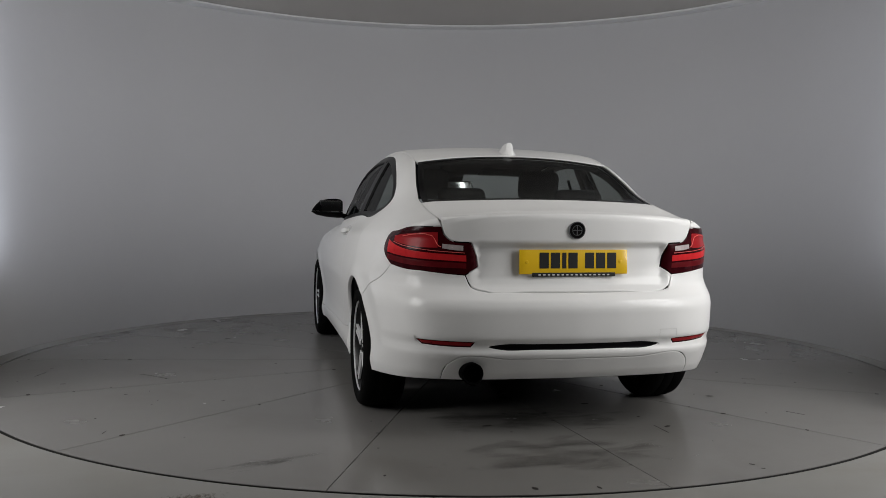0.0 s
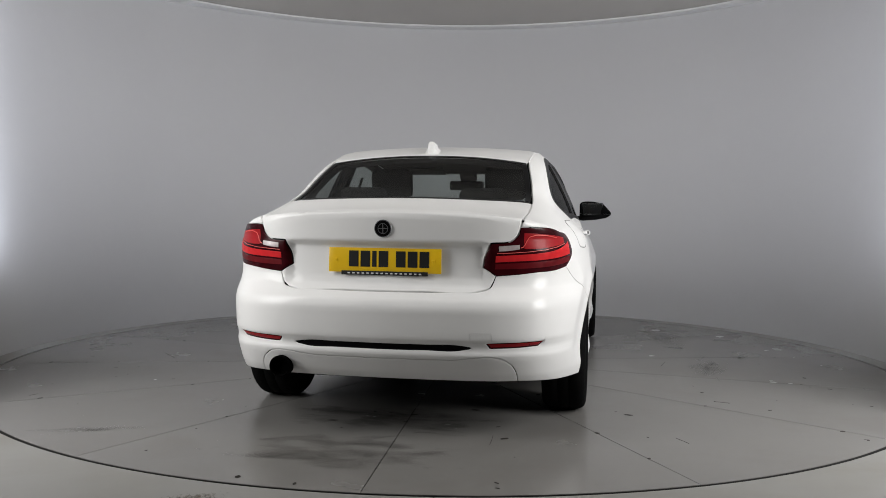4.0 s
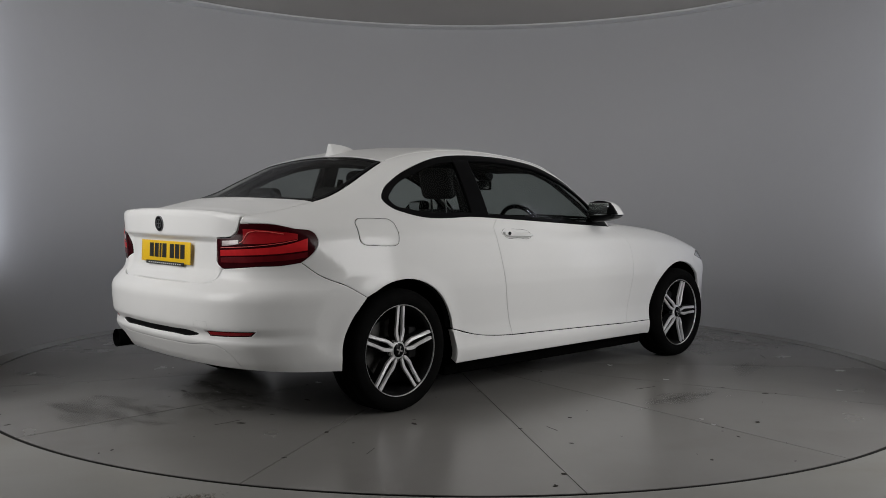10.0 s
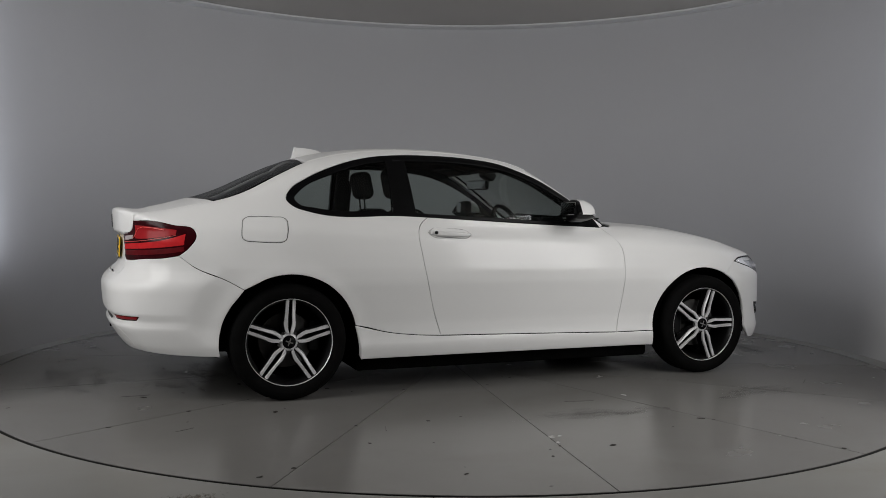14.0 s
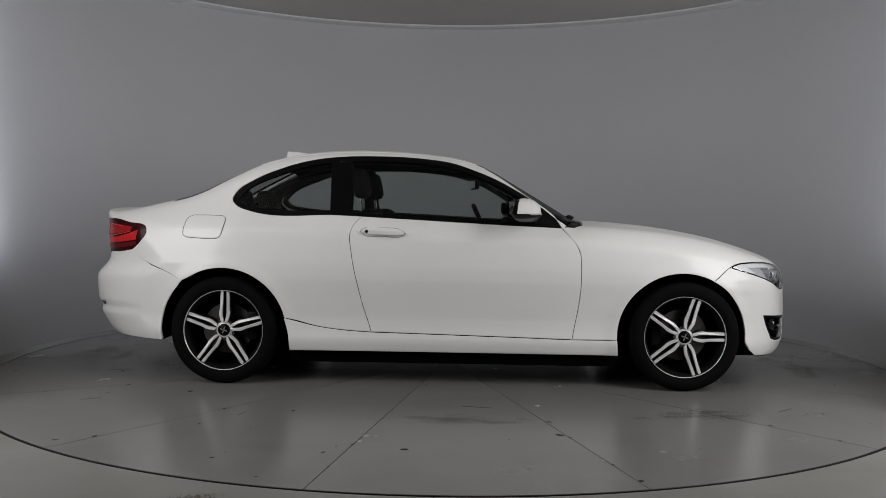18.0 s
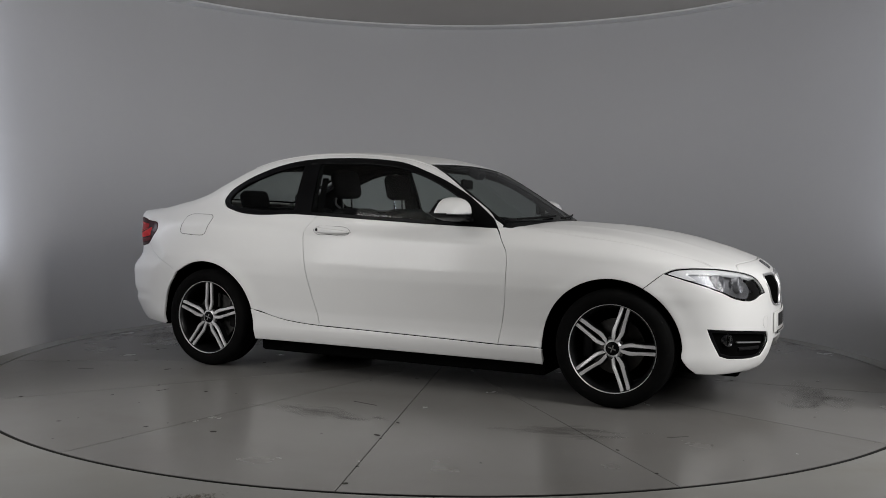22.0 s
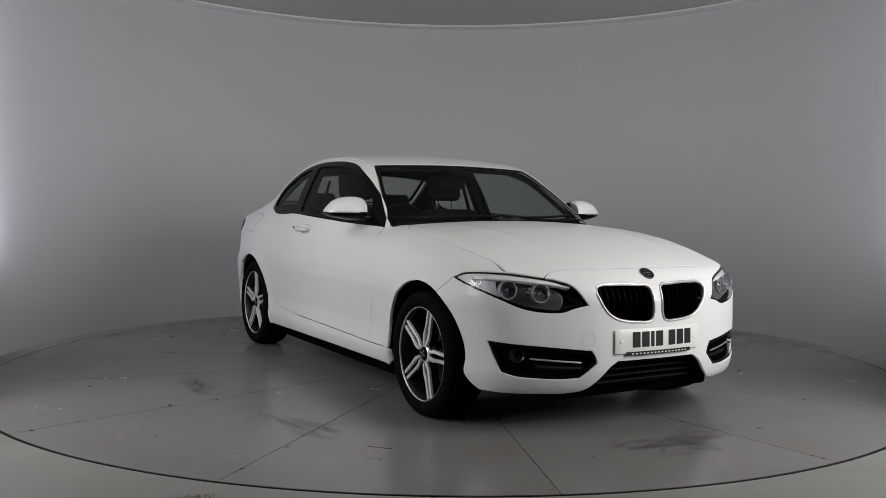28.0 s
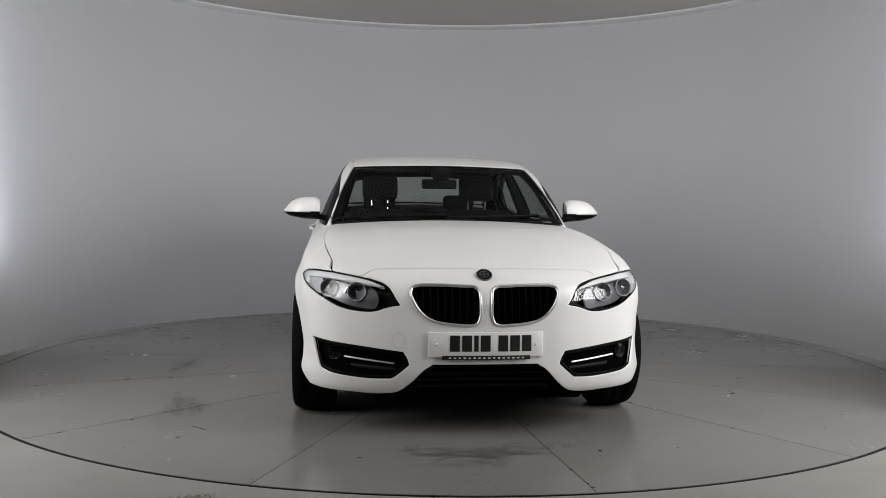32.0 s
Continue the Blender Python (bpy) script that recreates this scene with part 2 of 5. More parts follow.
# ---- the car's body as one smooth surface, from which the panels are cut ----
def curve(points, soft):
    """A soft line through points of (place, value); runs on straight at both ends."""
    p = np.array(points, float)
    lo, hi = p[0, 0] - 0.6, p[-1, 0] + 0.6
    g = np.arange(lo, hi, 0.004)
    s0 = (p[1, 1] - p[0, 1]) / (p[1, 0] - p[0, 0])
    s1 = (p[-1, 1] - p[-2, 1]) / (p[-1, 0] - p[-2, 0])
    x = np.r_[lo, p[:, 0], hi]
    y = np.r_[p[0, 1] - 0.6 * s0, p[:, 1], p[-1, 1] + 0.6 * s1]
    v = np.interp(g, x, y)
    k = np.arange(-int(3 * soft / 0.004) - 1, int(3 * soft / 0.004) + 2) * 0.004
    w = np.exp(-0.5 * (k / soft) ** 2)
    pad = len(k) // 2
    left, right = v[0] - (v[1] - v[0]) * np.arange(pad, 0, -1), v[-1] + (v[-1] - v[-2]) * np.arange(1, pad + 1)
    v = np.convolve(np.r_[left, v, right], w / w.sum(), "valid")
    return lambda q: np.interp(q, g, v)


def smax(a, b, k):
    h = np.maximum(k - np.abs(a - b), 0) / k
    return np.maximum(a, b) + h * h * k / 4


PLAN = curve([(-2.25, 0.785), (-2.0, 0.846), (-1.7, 0.885), (-1.35, 0.910), (-1.0, 0.905), (-0.5, 0.892), (0.2, 0.884), (0.8, 0.882), (1.2, 0.887), (1.45, 0.882), (1.7, 0.852), (1.9, 0.795), (2.1, 0.70)], 0.09)
FLANK = curve([(0.10, -0.075), (0.17, -0.05), (0.21, -0.030), (0.27, -0.018), (0.33, -0.030), (0.40, -0.034), (0.52, -0.021), (0.62, -0.008), (0.70, -0.010), (0.78, -0.023), (0.84, -0.036), (0.878, -0.046), (0.905, -0.062), (0.93, -0.085), (1.0, -0.138), (1.08, -0.20)], 0.013)
DECK = curve([(-2.24, 1.028), (-2.19, 1.034), (-2.10, 1.020), (-1.95, 1.036), (-1.80, 1.060), (-1.6, 1.07), (-1.2, 1.05), (-0.4, 1.01), (0.3, 0.99), (0.75, 0.976), (0.9, 0.971), (1.05, 0.962), (1.24, 0.945), (1.42, 0.919), (1.60, 0.884), (1.78, 0.835), (1.92, 0.787), (2.02, 0.744), (2.09, 0.69)], 0.03)
CROWN = curve([(-2.2, 0.030), (-1.8, 0.03), (0.6, 0.038), (1.0, 0.040), (1.5, 0.046), (1.75, 0.064), (2.0, 0.075)], 0.1)
NOSE = curve([(0.10, 1.96), (0.16, 2.03), (0.22, 2.085), (0.30, 2.105), (0.42, 2.105), (0.50, 2.102), (0.56, 2.098), (0.63, 2.096), (0.68, 2.086), (0.75, 2.060), (0.85, 2.00), (1.0, 1.87)], 0.020)
NOSE_PLAN = curve([(-0.3, 0.020), (0.0, 0.0), (0.2, 0.010), (0.35, 0.030), (0.5, 0.078), (0.65, 0.15), (0.78, 0.245), (0.86, 0.36), (0.95, 0.55)], 0.035)
TAIL = curve([(0.18, -2.08), (0.24, -2.15), (0.30, -2.205), (0.37, -2.248), (0.395, -2.262), (0.408, -2.262), (0.420, -2.254), (0.444, -2.256), (0.462, -2.276), (0.48, -2.280), (0.52, -2.284), (0.60, -2.290), (0.635, -2.278), (0.665, -2.246), (0.70, -2.205), (0.735, -2.189), (0.78, -2.184), (0.876, -2.182), (0.893, -2.218), (0.95, -2.222), (1.02, -2.226), (1.1, -2.23)], 0.006)
TAIL_LAMP = curve([(0.18, -2.08), (0.24, -2.15), (0.30, -2.205), (0.37, -2.248), (0.395, -2.262), (0.408, -2.262), (0.420, -2.254), (0.444, -2.256), (0.462, -2.276), (0.48, -2.280), (0.52, -2.284), (0.60, -2.290), (0.635, -2.278), (0.665, -2.246), (0.70, -2.214), (0.735, -2.203), (0.80, -2.206), (0.88, -2.214), (0.95, -2.222), (1.02, -2.226), (1.1, -2.23)], 0.008)
TAIL_PLAN = curve([(-0.3, 0.018), (0.0, 0.0), (0.2, 0.008), (0.4, 0.026), (0.5, 0.044), (0.60, 0.080), (0.68, 0.125), (0.75, 0.20), (0.80, 0.29), (0.86, 0.46)], 0.03)
FLOOR_LINE = curve([(-2.3, 0.235), (-2.15, 0.225), (-1.85, 0.20), (-1.5, 0.19), (0.0, 0.186), (1.5, 0.185), (1.7, 0.188), (1.9, 0.188), (2.1, 0.195)], 0.05)
ROOF = curve([(-2.0, 0.972), (-1.80, 1.066), (-1.685, 1.120), (-1.502, 1.211), (-1.319, 1.296), (-1.201, 1.339), (-1.026, 1.382), (-0.916, 1.398), (-0.77, 1.413), (-0.587, 1.419), (-0.404, 1.416), (-0.222, 1.403), (-0.039, 1.382), (0.06, 1.361), (0.17, 1.326), (0.27, 1.274), (0.37, 1.215), (0.53, 1.121), (0.71, 1.012), (0.80, 0.957), (0.95, 0.862)], 0.035)
CABIN_PLAN = curve([(-1.9, 0.60), (-1.65, 0.682), (-1.4, 0.736), (-1.1, 0.778), (-0.7, 0.799), (-0.3, 0.805), (0.1, 0.795), (0.4, 0.770), (0.65, 0.730), (0.8, 0.692)], 0.10)
TUMBLE = curve([(0.9, 0.02), (1.0, -0.012), (1.1, -0.050), (1.2, -0.098), (1.3, -0.153), (1.36, -0.190), (1.42, -0.232)], 0.04)
CREASE = curve([(-2.1, 0.945), (-1.8, 0.925), (-1.0, 0.905), (0.0, 0.885), (0.8, 0.855), (1.4, 0.80), (1.8, 0.72)], 0.1)
JOIN = curve([(-1.9, 0.12), (-1.4, 0.10), (-1.0, 0.04), (-0.6, 0.022), (0.6, 0.022), (0.8, 0.02)], 0.08)
FRONT_AXLE, REAR_AXLE, ARCH = 1.328, -1.345, 0.372


def body(p):
    """Below 0 inside the car's skin, above 0 outside."""
    x, y, z = p[:, 0], p[:, 1], p[:, 2]
    a = np.sqrt(y * y + 1e-4)
    lift = 0.885 - CREASE(x)
    side = PLAN(x) + FLANK(z + np.clip((z - 0.55) / 0.3, 0, 1) * lift)
    side = side - 0.028 * np.clip((z - 0.72) / 0.2, 0, 1) * np.clip((-x - 1.3) / 0.5, 0, 1)
    for ax in (FRONT_AXLE, REAR_AXLE):
        r = np.hypot(x - ax, z - 0.312)
        side = side + 0.012 * np.exp(-((r - ARCH) / 0.05) ** 2)
    crest = 0.0045 * np.exp(-((a - 0.43 + 0.06 * (x - 1.0)) / 0.05) ** 2) * np.clip((x - 0.85) / 0.25, 0, 1) * np.clip((1.95 - x) / 0.4, 0, 1)
    hull = smax(a - side, (z - DECK(x) - crest + CROWN(x) * (a / 0.75) ** 2.2) * 0.97, 0.11)
    hull = smax(hull, x - NOSE(z) + NOSE_PLAN(a), 0.08)
    back = TAIL(z) + (TAIL_LAMP(z) - TAIL(z)) * np.clip((a - 0.44) / 0.04, 0, 1)
    hull = smax(hull, back + TAIL_PLAN(a) * (1 + 0.12 * np.clip((z - 0.86) / 0.05, 0, 1)) - x, 0.024)
    hull = smax(hull, FLOOR_LINE(x) - z, 0.02)
    bow = np.where(x > -0.4, 0.040 * (a / 0.68) ** 2 * np.clip((x + 0.1) / 0.6, 0, 1), -0.06 * (a / 0.62) ** 2 * np.clip((-x - 0.7) / 0.6, 0, 1))
    roof = (z - ROOF(x + bow) + (0.028 - 0.007 * np.clip((x + 0.05) / 0.3, 0, 1)) * (a / 0.58) ** 2) * (1 - 0.15 * np.clip((np.abs(x + 0.55) - 0.5) / 0.4, 0, 1))
    cabin = smax((a - CABIN_PLAN(x) - TUMBLE(z)) * 0.93, roof, 0.075)
    cabin = np.maximum(cabin, np.maximum(0.90 - z, np.abs(x + 0.5) - 1.45))
    return -smax(-hull, -cabin, JOIN(x))


def cast(start, way, length):
    """Where rays first meet the skin."""
    n, steps = len(start), 90
    hit = np.full(n, np.nan)
    before = np.zeros(n)
    open_ = np.ones(n, bool)
    for k in range(1, steps + 1):
        d = length * k / steps
        idx = np.nonzero(open_)[0]
        if not len(idx):
            break
        inside = body(start[idx] + d * way[idx]) < 0
        hit[idx[inside]] = d
        open_[idx[inside]] = False
    hit[np.isnan(hit)] = length
    lo, hi = hit - length / steps, hit.copy()
    for _ in range(18):
        mid = (lo + hi) / 2
        inside = body(start + mid[:, None] * way) < 0
        hi, lo = np.where(inside, mid, hi), np.where(inside, lo, mid)
    return start + ((lo + hi) / 2)[:, None] * way


def skin_normal(p):
    e = 0.004
    g = np.stack([body(p + d) - body(p - d) for d in np.eye(3) * e], 1)
    return g / np.linalg.norm(g, axis=1)[:, None]


class Chart:
    """A flat map of a stretch of the skin: out() takes map points to the skin, back() takes points near the skin to the map."""

    def __init__(self, kind, s=1):
        self.kind, self.s = kind, s

    def out(self, uv):
        u, v = np.asarray(uv, float).T
        s, one, nil = self.s, np.ones(len(u)), np.zeros(len(u))
        if self.kind == "side":
            return cast(np.stack([u, one * s * 1.3, v], 1), np.stack([nil, -s * one, nil], 1), 1.25)
        if self.kind == "long":
            c, w = np.cos(v / 0.7), np.sin(v / 0.7)
            return cast(np.stack([u, s * (0.15 + 1.1 * c), 0.72 + 1.1 * w], 1), np.stack([nil, -s * c, -w], 1), 1.08)
        if self.kind == "top":
            return cast(np.stack([u, v, one * 1.7], 1), np.stack([nil, nil, -one], 1), 1.3)
        if self.kind == "front":
            c, w = np.cos(u), np.sin(u)
            return cast(np.stack([1.05 + 1.5 * c, 1.5 * w, v], 1), np.stack([-c, -w, nil], 1), 1.45)
        if self.kind == "rear":
            c, w = np.cos(u), np.sin(u)
            return cast(np.stack([-1.25 - 1.5 * c, 1.5 * w, v], 1), np.stack([c, -w, nil], 1), 1.45)
        c, w = np.cos(v / 0.65), np.sin(v / 0.65)
        return cast(np.stack([-1.5 - 1.2 * w, u, 0.55 + 1.2 * c], 1), np.stack([w, nil, -c], 1), 1.15)

    def back(self, p):
        x, y, z = np.asarray(p, float).T
        if self.kind == "side":
            return np.stack([x, z], 1)
        if self.kind == "long":
            return np.stack([x, 0.7 * np.arctan2(z - 0.72, self.s * y - 0.15)], 1)
        if self.kind == "top":
            return np.stack([x, y], 1)
        if self.kind == "front":
            return np.stack([np.arctan2(y, x - 1.05), z], 1)
        if self.kind == "rear":
            return np.stack([np.arctan2(y, -1.25 - x), z], 1)
        return np.stack([y, 0.65 * np.arctan2(-1.5 - x, z - 0.55)], 1)


def on_side(s, *pts):
    """Skin points from (x, z[, 1 for a corner]) seen from the side s."""
    p = np.array([q[:2] for q in pts], float)
    return [(*q, len(w) > 2) for q, w in zip(Chart("side", s).out(p), pts)]


def on_front(*pts):
    p = np.array([q[:2] for q in pts], float)
    n = len(p)
    hit = cast(np.stack([np.full(n, 2.5), p[:, 0], p[:, 1]], 1), np.tile([-1.0, 0, 0], (n, 1)), 2.2)
    return [(*q, len(w) > 2) for q, w in zip(hit, pts)]


def on_rear(*pts):
    p = np.array([q[:2] for q in pts], float)
    n = len(p)
    hit = cast(np.stack([np.full(n, -2.6), p[:, 0], p[:, 1]], 1), np.tile([1.0, 0, 0], (n, 1)), 2.2)
    return [(*q, len(w) > 2) for q, w in zip(hit, pts)]


def on_top(*pts):
    p = np.array([q[:2] for q in pts], float)
    return [(*q, len(w) > 2) for q, w in zip(Chart("top").out(p), pts)]


def flip(pts):
    return [(x, -y, z, c) for x, y, z, c in pts]


def outline(chart, pts, step=0.014):
    """A closed smooth outline on the chart through skin points; corners stay sharp."""
    uv = chart.back(np.array([q[:3] for q in pts]))
    sharp = [bool(q[3]) for q in pts]
    n, out = len(uv), []
    for i in range(n):
        p1, p2 = uv[i], uv[(i + 1) % n]
        p0 = uv[i - 1] if not sharp[i] else 2 * p1 - p2
        p3 = uv[(i + 2) % n] if not sharp[(i + 1) % n] else 2 * p2 - p1
        d1, d2, d0 = np.hypot(*(p2 - p1)) + 1e-9, np.hypot(*(p3 - p2)) + 1e-9, np.hypot(*(p1 - p0)) + 1e-9
        m1 = ((p1 - p0) / d0 * d1 + (p2 - p1) / d1 * d0) / (d0 + d1) * d1
        m2 = ((p2 - p1) / d1 * d2 + (p3 - p2) / d2 * d1) / (d1 + d2) * d1
        k = max(1, int(round(d1 / step)))
        for j in range(k):
            t = j / k
            out.append((2 * t**3 - 3 * t**2 + 1) * p1 + (t**3 - 2 * t**2 + t) * m1 + (3 * t**2 - 2 * t**3) * p2 + (t**3 - t**2) * m2)
    return np.array(out)


def inset(poly, d):
    area = 0.5 * np.sum(poly[:, 0] * np.roll(poly[:, 1], -1) - np.roll(poly[:, 0], -1) * poly[:, 1])
    t = np.roll(poly, -1, 0) - np.roll(poly, 1, 0)
    t /= np.linalg.norm(t, axis=1)[:, None] + 1e-12
    return poly + np.sign(area) * d * np.stack([-t[:, 1], t[:, 0]], 1)


def inside(poly, q):
    x, y = q.T
    r = np.zeros(len(q), bool)
    a, b = poly, np.roll(poly, -1, 0)
    for (x0, y0), (x1, y1) in zip(a, b):
        if y0 != y1:
            r ^= ((y0 > y) != (y1 > y)) & (x < (x1 - x0) * (y - y0) / (y1 - y0) + x0)
    return r


def panel(name, chart, rim, mat, parent, holes=(), gap=0.0029, depth=0.02, raise_=0.0, grid=0.026, label="", round_=0.35, ridges=()):
    """A sheet of the skin within rim and outside holes, with turned-in edges."""
    from mathutils.geometry import delaunay_2d_cdt
    loops = [inset(rim, gap)] + [inset(h, -gap) for h in holes]
    lo, hi = loops[0].min(0), loops[0].max(0)
    gu, gv = np.meshgrid(np.arange(lo[0], hi[0], grid), np.arange(lo[1], hi[1], grid * 0.87))
    gu[1::2] += grid / 2
    inner = np.stack([gu.ravel(), gv.ravel()], 1)
    keep = inside(loops[0], inner)
    for h in loops[1:]:
        keep &= ~inside(h, inner)
    inner = inner[keep]
    edge = np.concatenate(loops)
    near = np.array([np.min(np.hypot(*(edge - q).T)) for q in inner]) if len(inner) else np.zeros(0)
    inner = inner[near > grid * 0.45]
    lines = [inset(l, 0.004 if k == 0 else -0.004) for k, l in enumerate(loops)] if round_ else []
    if len(ridges):
        line = chart.back(np.array([q[:3] for q in ridges]))
        ok = inside(inset(loops[0], 0.004), line)
        for h in loops[1:]:
            ok &= ~inside(inset(h, -0.004), line)
        line = line[ok]
        far = np.array([np.min(np.hypot(*(line - q).T)) for q in inner])
        lines.append(line)
        inner = inner[far > grid * 0.4]
    inner = np.concatenate([inner, *lines]) if lines else inner
    verts = np.concatenate([edge, inner])
    edges, k = [], 0
    for l in loops:
        edges += [(k + i, k + (i + 1) % len(l)) for i in range(len(l))]
        k += len(l)
    vo, _, fo, *_ = delaunay_2d_cdt([Vector(q) for q in verts], edges, [], 0, 1e-6)
    uv = np.array([tuple(q) for q in vo])
    tri = np.array([f for f in fo if len(f) == 3])
    mid = uv[tri].mean(1)
    keep = inside(loops[0], mid)
    for h in loops[1:]:
        keep &= ~inside(h, mid)
    tri = tri[keep]
    p = chart.out(uv)
    nrm = skin_normal(p)
    p = p + raise_ * nrm
    a, b, c = p[tri[:, 0]], p[tri[:, 1]], p[tri[:, 2]]
    turn = np.einsum("ij,ij->i", np.cross(b - a, c - a), nrm[tri[:, 0]]) < 0
    tri[turn] = tri[turn][:, ::-1]
    # rim: directed edges used once
    seen = {}
    for f in tri:
        for i in range(3):
            seen[(f[i], f[(i + 1) % 3])] = 1
    border = [(i, j) for i, j in seen if (j, i) not in seen]
    tip = {}
    for i, j in border:
        d = np.cross(p[j] - p[i], nrm[i])
        d /= np.linalg.norm(d) + 1e-12
        tip[i] = tip.get(i, 0) + d
        tip[j] = tip.get(j, 0) + d
    normals = nrm.copy()
    coords, faces = [tuple(q) for q in p], [tuple(f) for f in tri]
    low, extra = {}, []
    for i, d in tip.items():
        d = d / (np.linalg.norm(d) + 1e-12)
        normals[i] = (1 - round_) * nrm[i] + round_ * d
        low[i] = len(coords)
        coords.append(tuple(p[i] - depth * nrm[i] - 0.15 * depth * d))
        extra.append(d)
    for i, j in border:
        faces.append((j, i, low[i], low[j]))
    normals = np.concatenate([normals, np.array(extra).reshape(-1, 3)])
    normals /= np.linalg.norm(normals, axis=1)[:, None]
    me = bpy.data.meshes.new(name)
    me.from_pydata(coords, [], faces)
    me.materials.append(mat)
    me.shade_smooth()
    me.normals_split_custom_set_from_vertices([tuple(q) for q in normals])
    ob = new(name, me)
    ob.parent = parent
    if label:
        tagged(ob, label)
    return ob


def band(name, chart, rim, width, height, mat, parent, raise_=0.0, label="", part_of=None):
    """A rounded moulding that follows rim on the skin; part_of: the share of the rim that it covers, from and to."""
    n = len(rim)
    if part_of:
        rim = rim[int(part_of[0] * n):int(part_of[1] * n)]
    closed = not part_of
    rows = []
    for f in np.linspace(0, 1, 7):
        uv = inset(rim, width * (f - 0.5)) if closed else None
        if uv is None:
            t = np.gradient(rim, axis=0)
            t /= np.linalg.norm(t, axis=1)[:, None] + 1e-12
            uv = rim + width * (f - 0.5) * np.stack([-t[:, 1], t[:, 0]], 1)
        p = chart.out(uv)
        rows.append(p + (raise_ + height * math.sin(math.pi * f) ** 0.6) * skin_normal(p))
    m = len(rows[0])
    coords = [tuple(q) for r in rows for q in r]
    faces = []
    for k in range(6):
        for i in range(m if closed else m - 1):
            j = (i + 1) % m
            faces.append((k * m + i, k * m + j, (k + 1) * m + j, (k + 1) * m + i))
    bm = bmesh.new()
    vs = [bm.verts.new(c) for c in coords]
    for f in faces:
        bm.faces.new([vs[i] for i in f])
    bmesh.ops.recalc_face_normals(bm, faces=bm.faces)
    return part(name, bm, mat, parent, label)


# ---- the studio ----
WALL_LOW, WALL_HIGH, ROOM_Z = 3.066, 3.50, 2.97
OPEN_HALF = 56.0
RING_R = 2.916


def build_studio():
    bm = bmesh.new()
    rows = []
    n = 160
    for z in np.linspace(-0.02, ROOM_Z, 9):
        r = WALL_LOW + (WALL_HIGH - WALL_LOW) * max(z, 0) / ROOM_Z
        row = []
        for i in range(n + 1):
            a = radians(-90 + OPEN_HALF + (360 - 2 * OPEN_HALF) * i / n)
            row.append([bm.verts.new(((r + d) * math.cos(a), (r + d) * math.sin(a), z)) for d in (0, 0.12)])
        rows.append(row)
    for p, q in zip(rows, rows[1:]):
        for i in range(n):
            bm.faces.new((p[i][0], q[i][0], q[i + 1][0], p[i + 1][0]))
            bm.faces.new((p[i][1], p[i + 1][1], q[i + 1][1], q[i][1]))
        bm.faces.new((p[0][0], p[0][1], q[0][1], q[0][0]))
        bm.faces.new((p[n][0], q[n][0], q[n][1], p[n][1]))
    bmesh.ops.recalc_face_normals(bm, faces=bm.faces)
    mesh_thing("wall_round", bm, WALL, "seamless curved pale grey painted studio wall", "wall", kind="structure")
    bm = bmesh.new()
    bmesh.ops.create_circle(bm, cap_ends=True, segments=160, radius=WALL_HIGH + 0.3)
    shift(bm, pose(0, 0, ROOM_Z + 0.012))
    r = bmesh.ops.extrude_face_region(bm, geom=bm.faces[:])
    bmesh.ops.translate(bm, vec=(0, 0, 0.1), verts=[v for v in r["geom"] if isinstance(v, bmesh.types.BMVert)])
    mesh_thing("ceiling", bm, CEILING, "flat grey studio ceiling above the turntable", "ceiling", kind="structure", smooth=False)
    ring = [(WALL_HIGH - 0.002, ROOM_Z - 0.012), (WALL_HIGH - 0.002, ROOM_Z + 0.008), (WALL_HIGH - 0.15, ROOM_Z + 0.008), (WALL_HIGH - 0.15, ROOM_Z - 0.008), (WALL_HIGH - 0.142, ROOM_Z - 0.012), (WALL_HIGH - 0.002, ROOM_Z - 0.012)]
    mesh_thing("trim", lathe(ring, "Z", 160), TRIM_WHITE, "white ring trim where wall meets ceiling", "trim", kind="structure")
    # floor round the table, with a hole for it
    bm = lathe([(RING_R + 0.019, -0.08), (RING_R + 0.019, -0.003), (RING_R + 0.022, 0.0), (5.6, 0.0), (5.6, -0.08)], "Z", 200)
    mesh_thing("floor", bm, OUTER_FLOOR, "worn grey painted concrete floor round the turntable", "floor", kind="structure")
    bm = bmesh.new()
    for x0, x1, y0, y1 in ((-6, 6, -9, -4.0),):
        vs = [bm.verts.new(v) for v in ((x0, y0, -0.004), (x1, y0, -0.004), (x1, y1 + 0.8, -0.004), (x0, y1 + 0.8, -0.004))]
        bm.faces.new(vs)
    mesh_thing("floor_outer", bm, OUTER_FLOOR, "worn grey painted concrete floor before the booth", "floor", kind="structure", smooth=False)
    for x, y, rx, ry, turn in ((-0.90, -3.00, 0.20, 0.11, 16), (0.66, -2.98, 0.10, 0.07, -12), (0.80, -2.97, 0.08, 0.06, -14)):
        bm = bmesh.new()
        bmesh.ops.create_circle(bm, cap_ends=True, segments=40, radius=1)
        ob = mesh_thing("floor_smear", bm, BROWN_SMEAR, "brown tyre smear on the painted concrete", "floor stain", "floor smears", "stuff", smooth=False)
        ob.matrix_world = pose(x, y, 0.0008, 0, 0, turn) @ Matrix.Diagonal((rx, ry, 1, 1))
    mesh_thing("floor_joint", shift(bevelled_box(0.004, 1.3, 0.0014, 0), pose(-0.045, -3.59, 0.0002)), DARK_GAP, "thin dark joint in the concrete floor", "joint", kind="structure", smooth=False)
    bm = bmesh.new()
    bmesh.ops.create_circle(bm, cap_ends=True, segments=96, radius=RING_R + 0.03)
    shift(bm, pose(0, 0, -0.06))
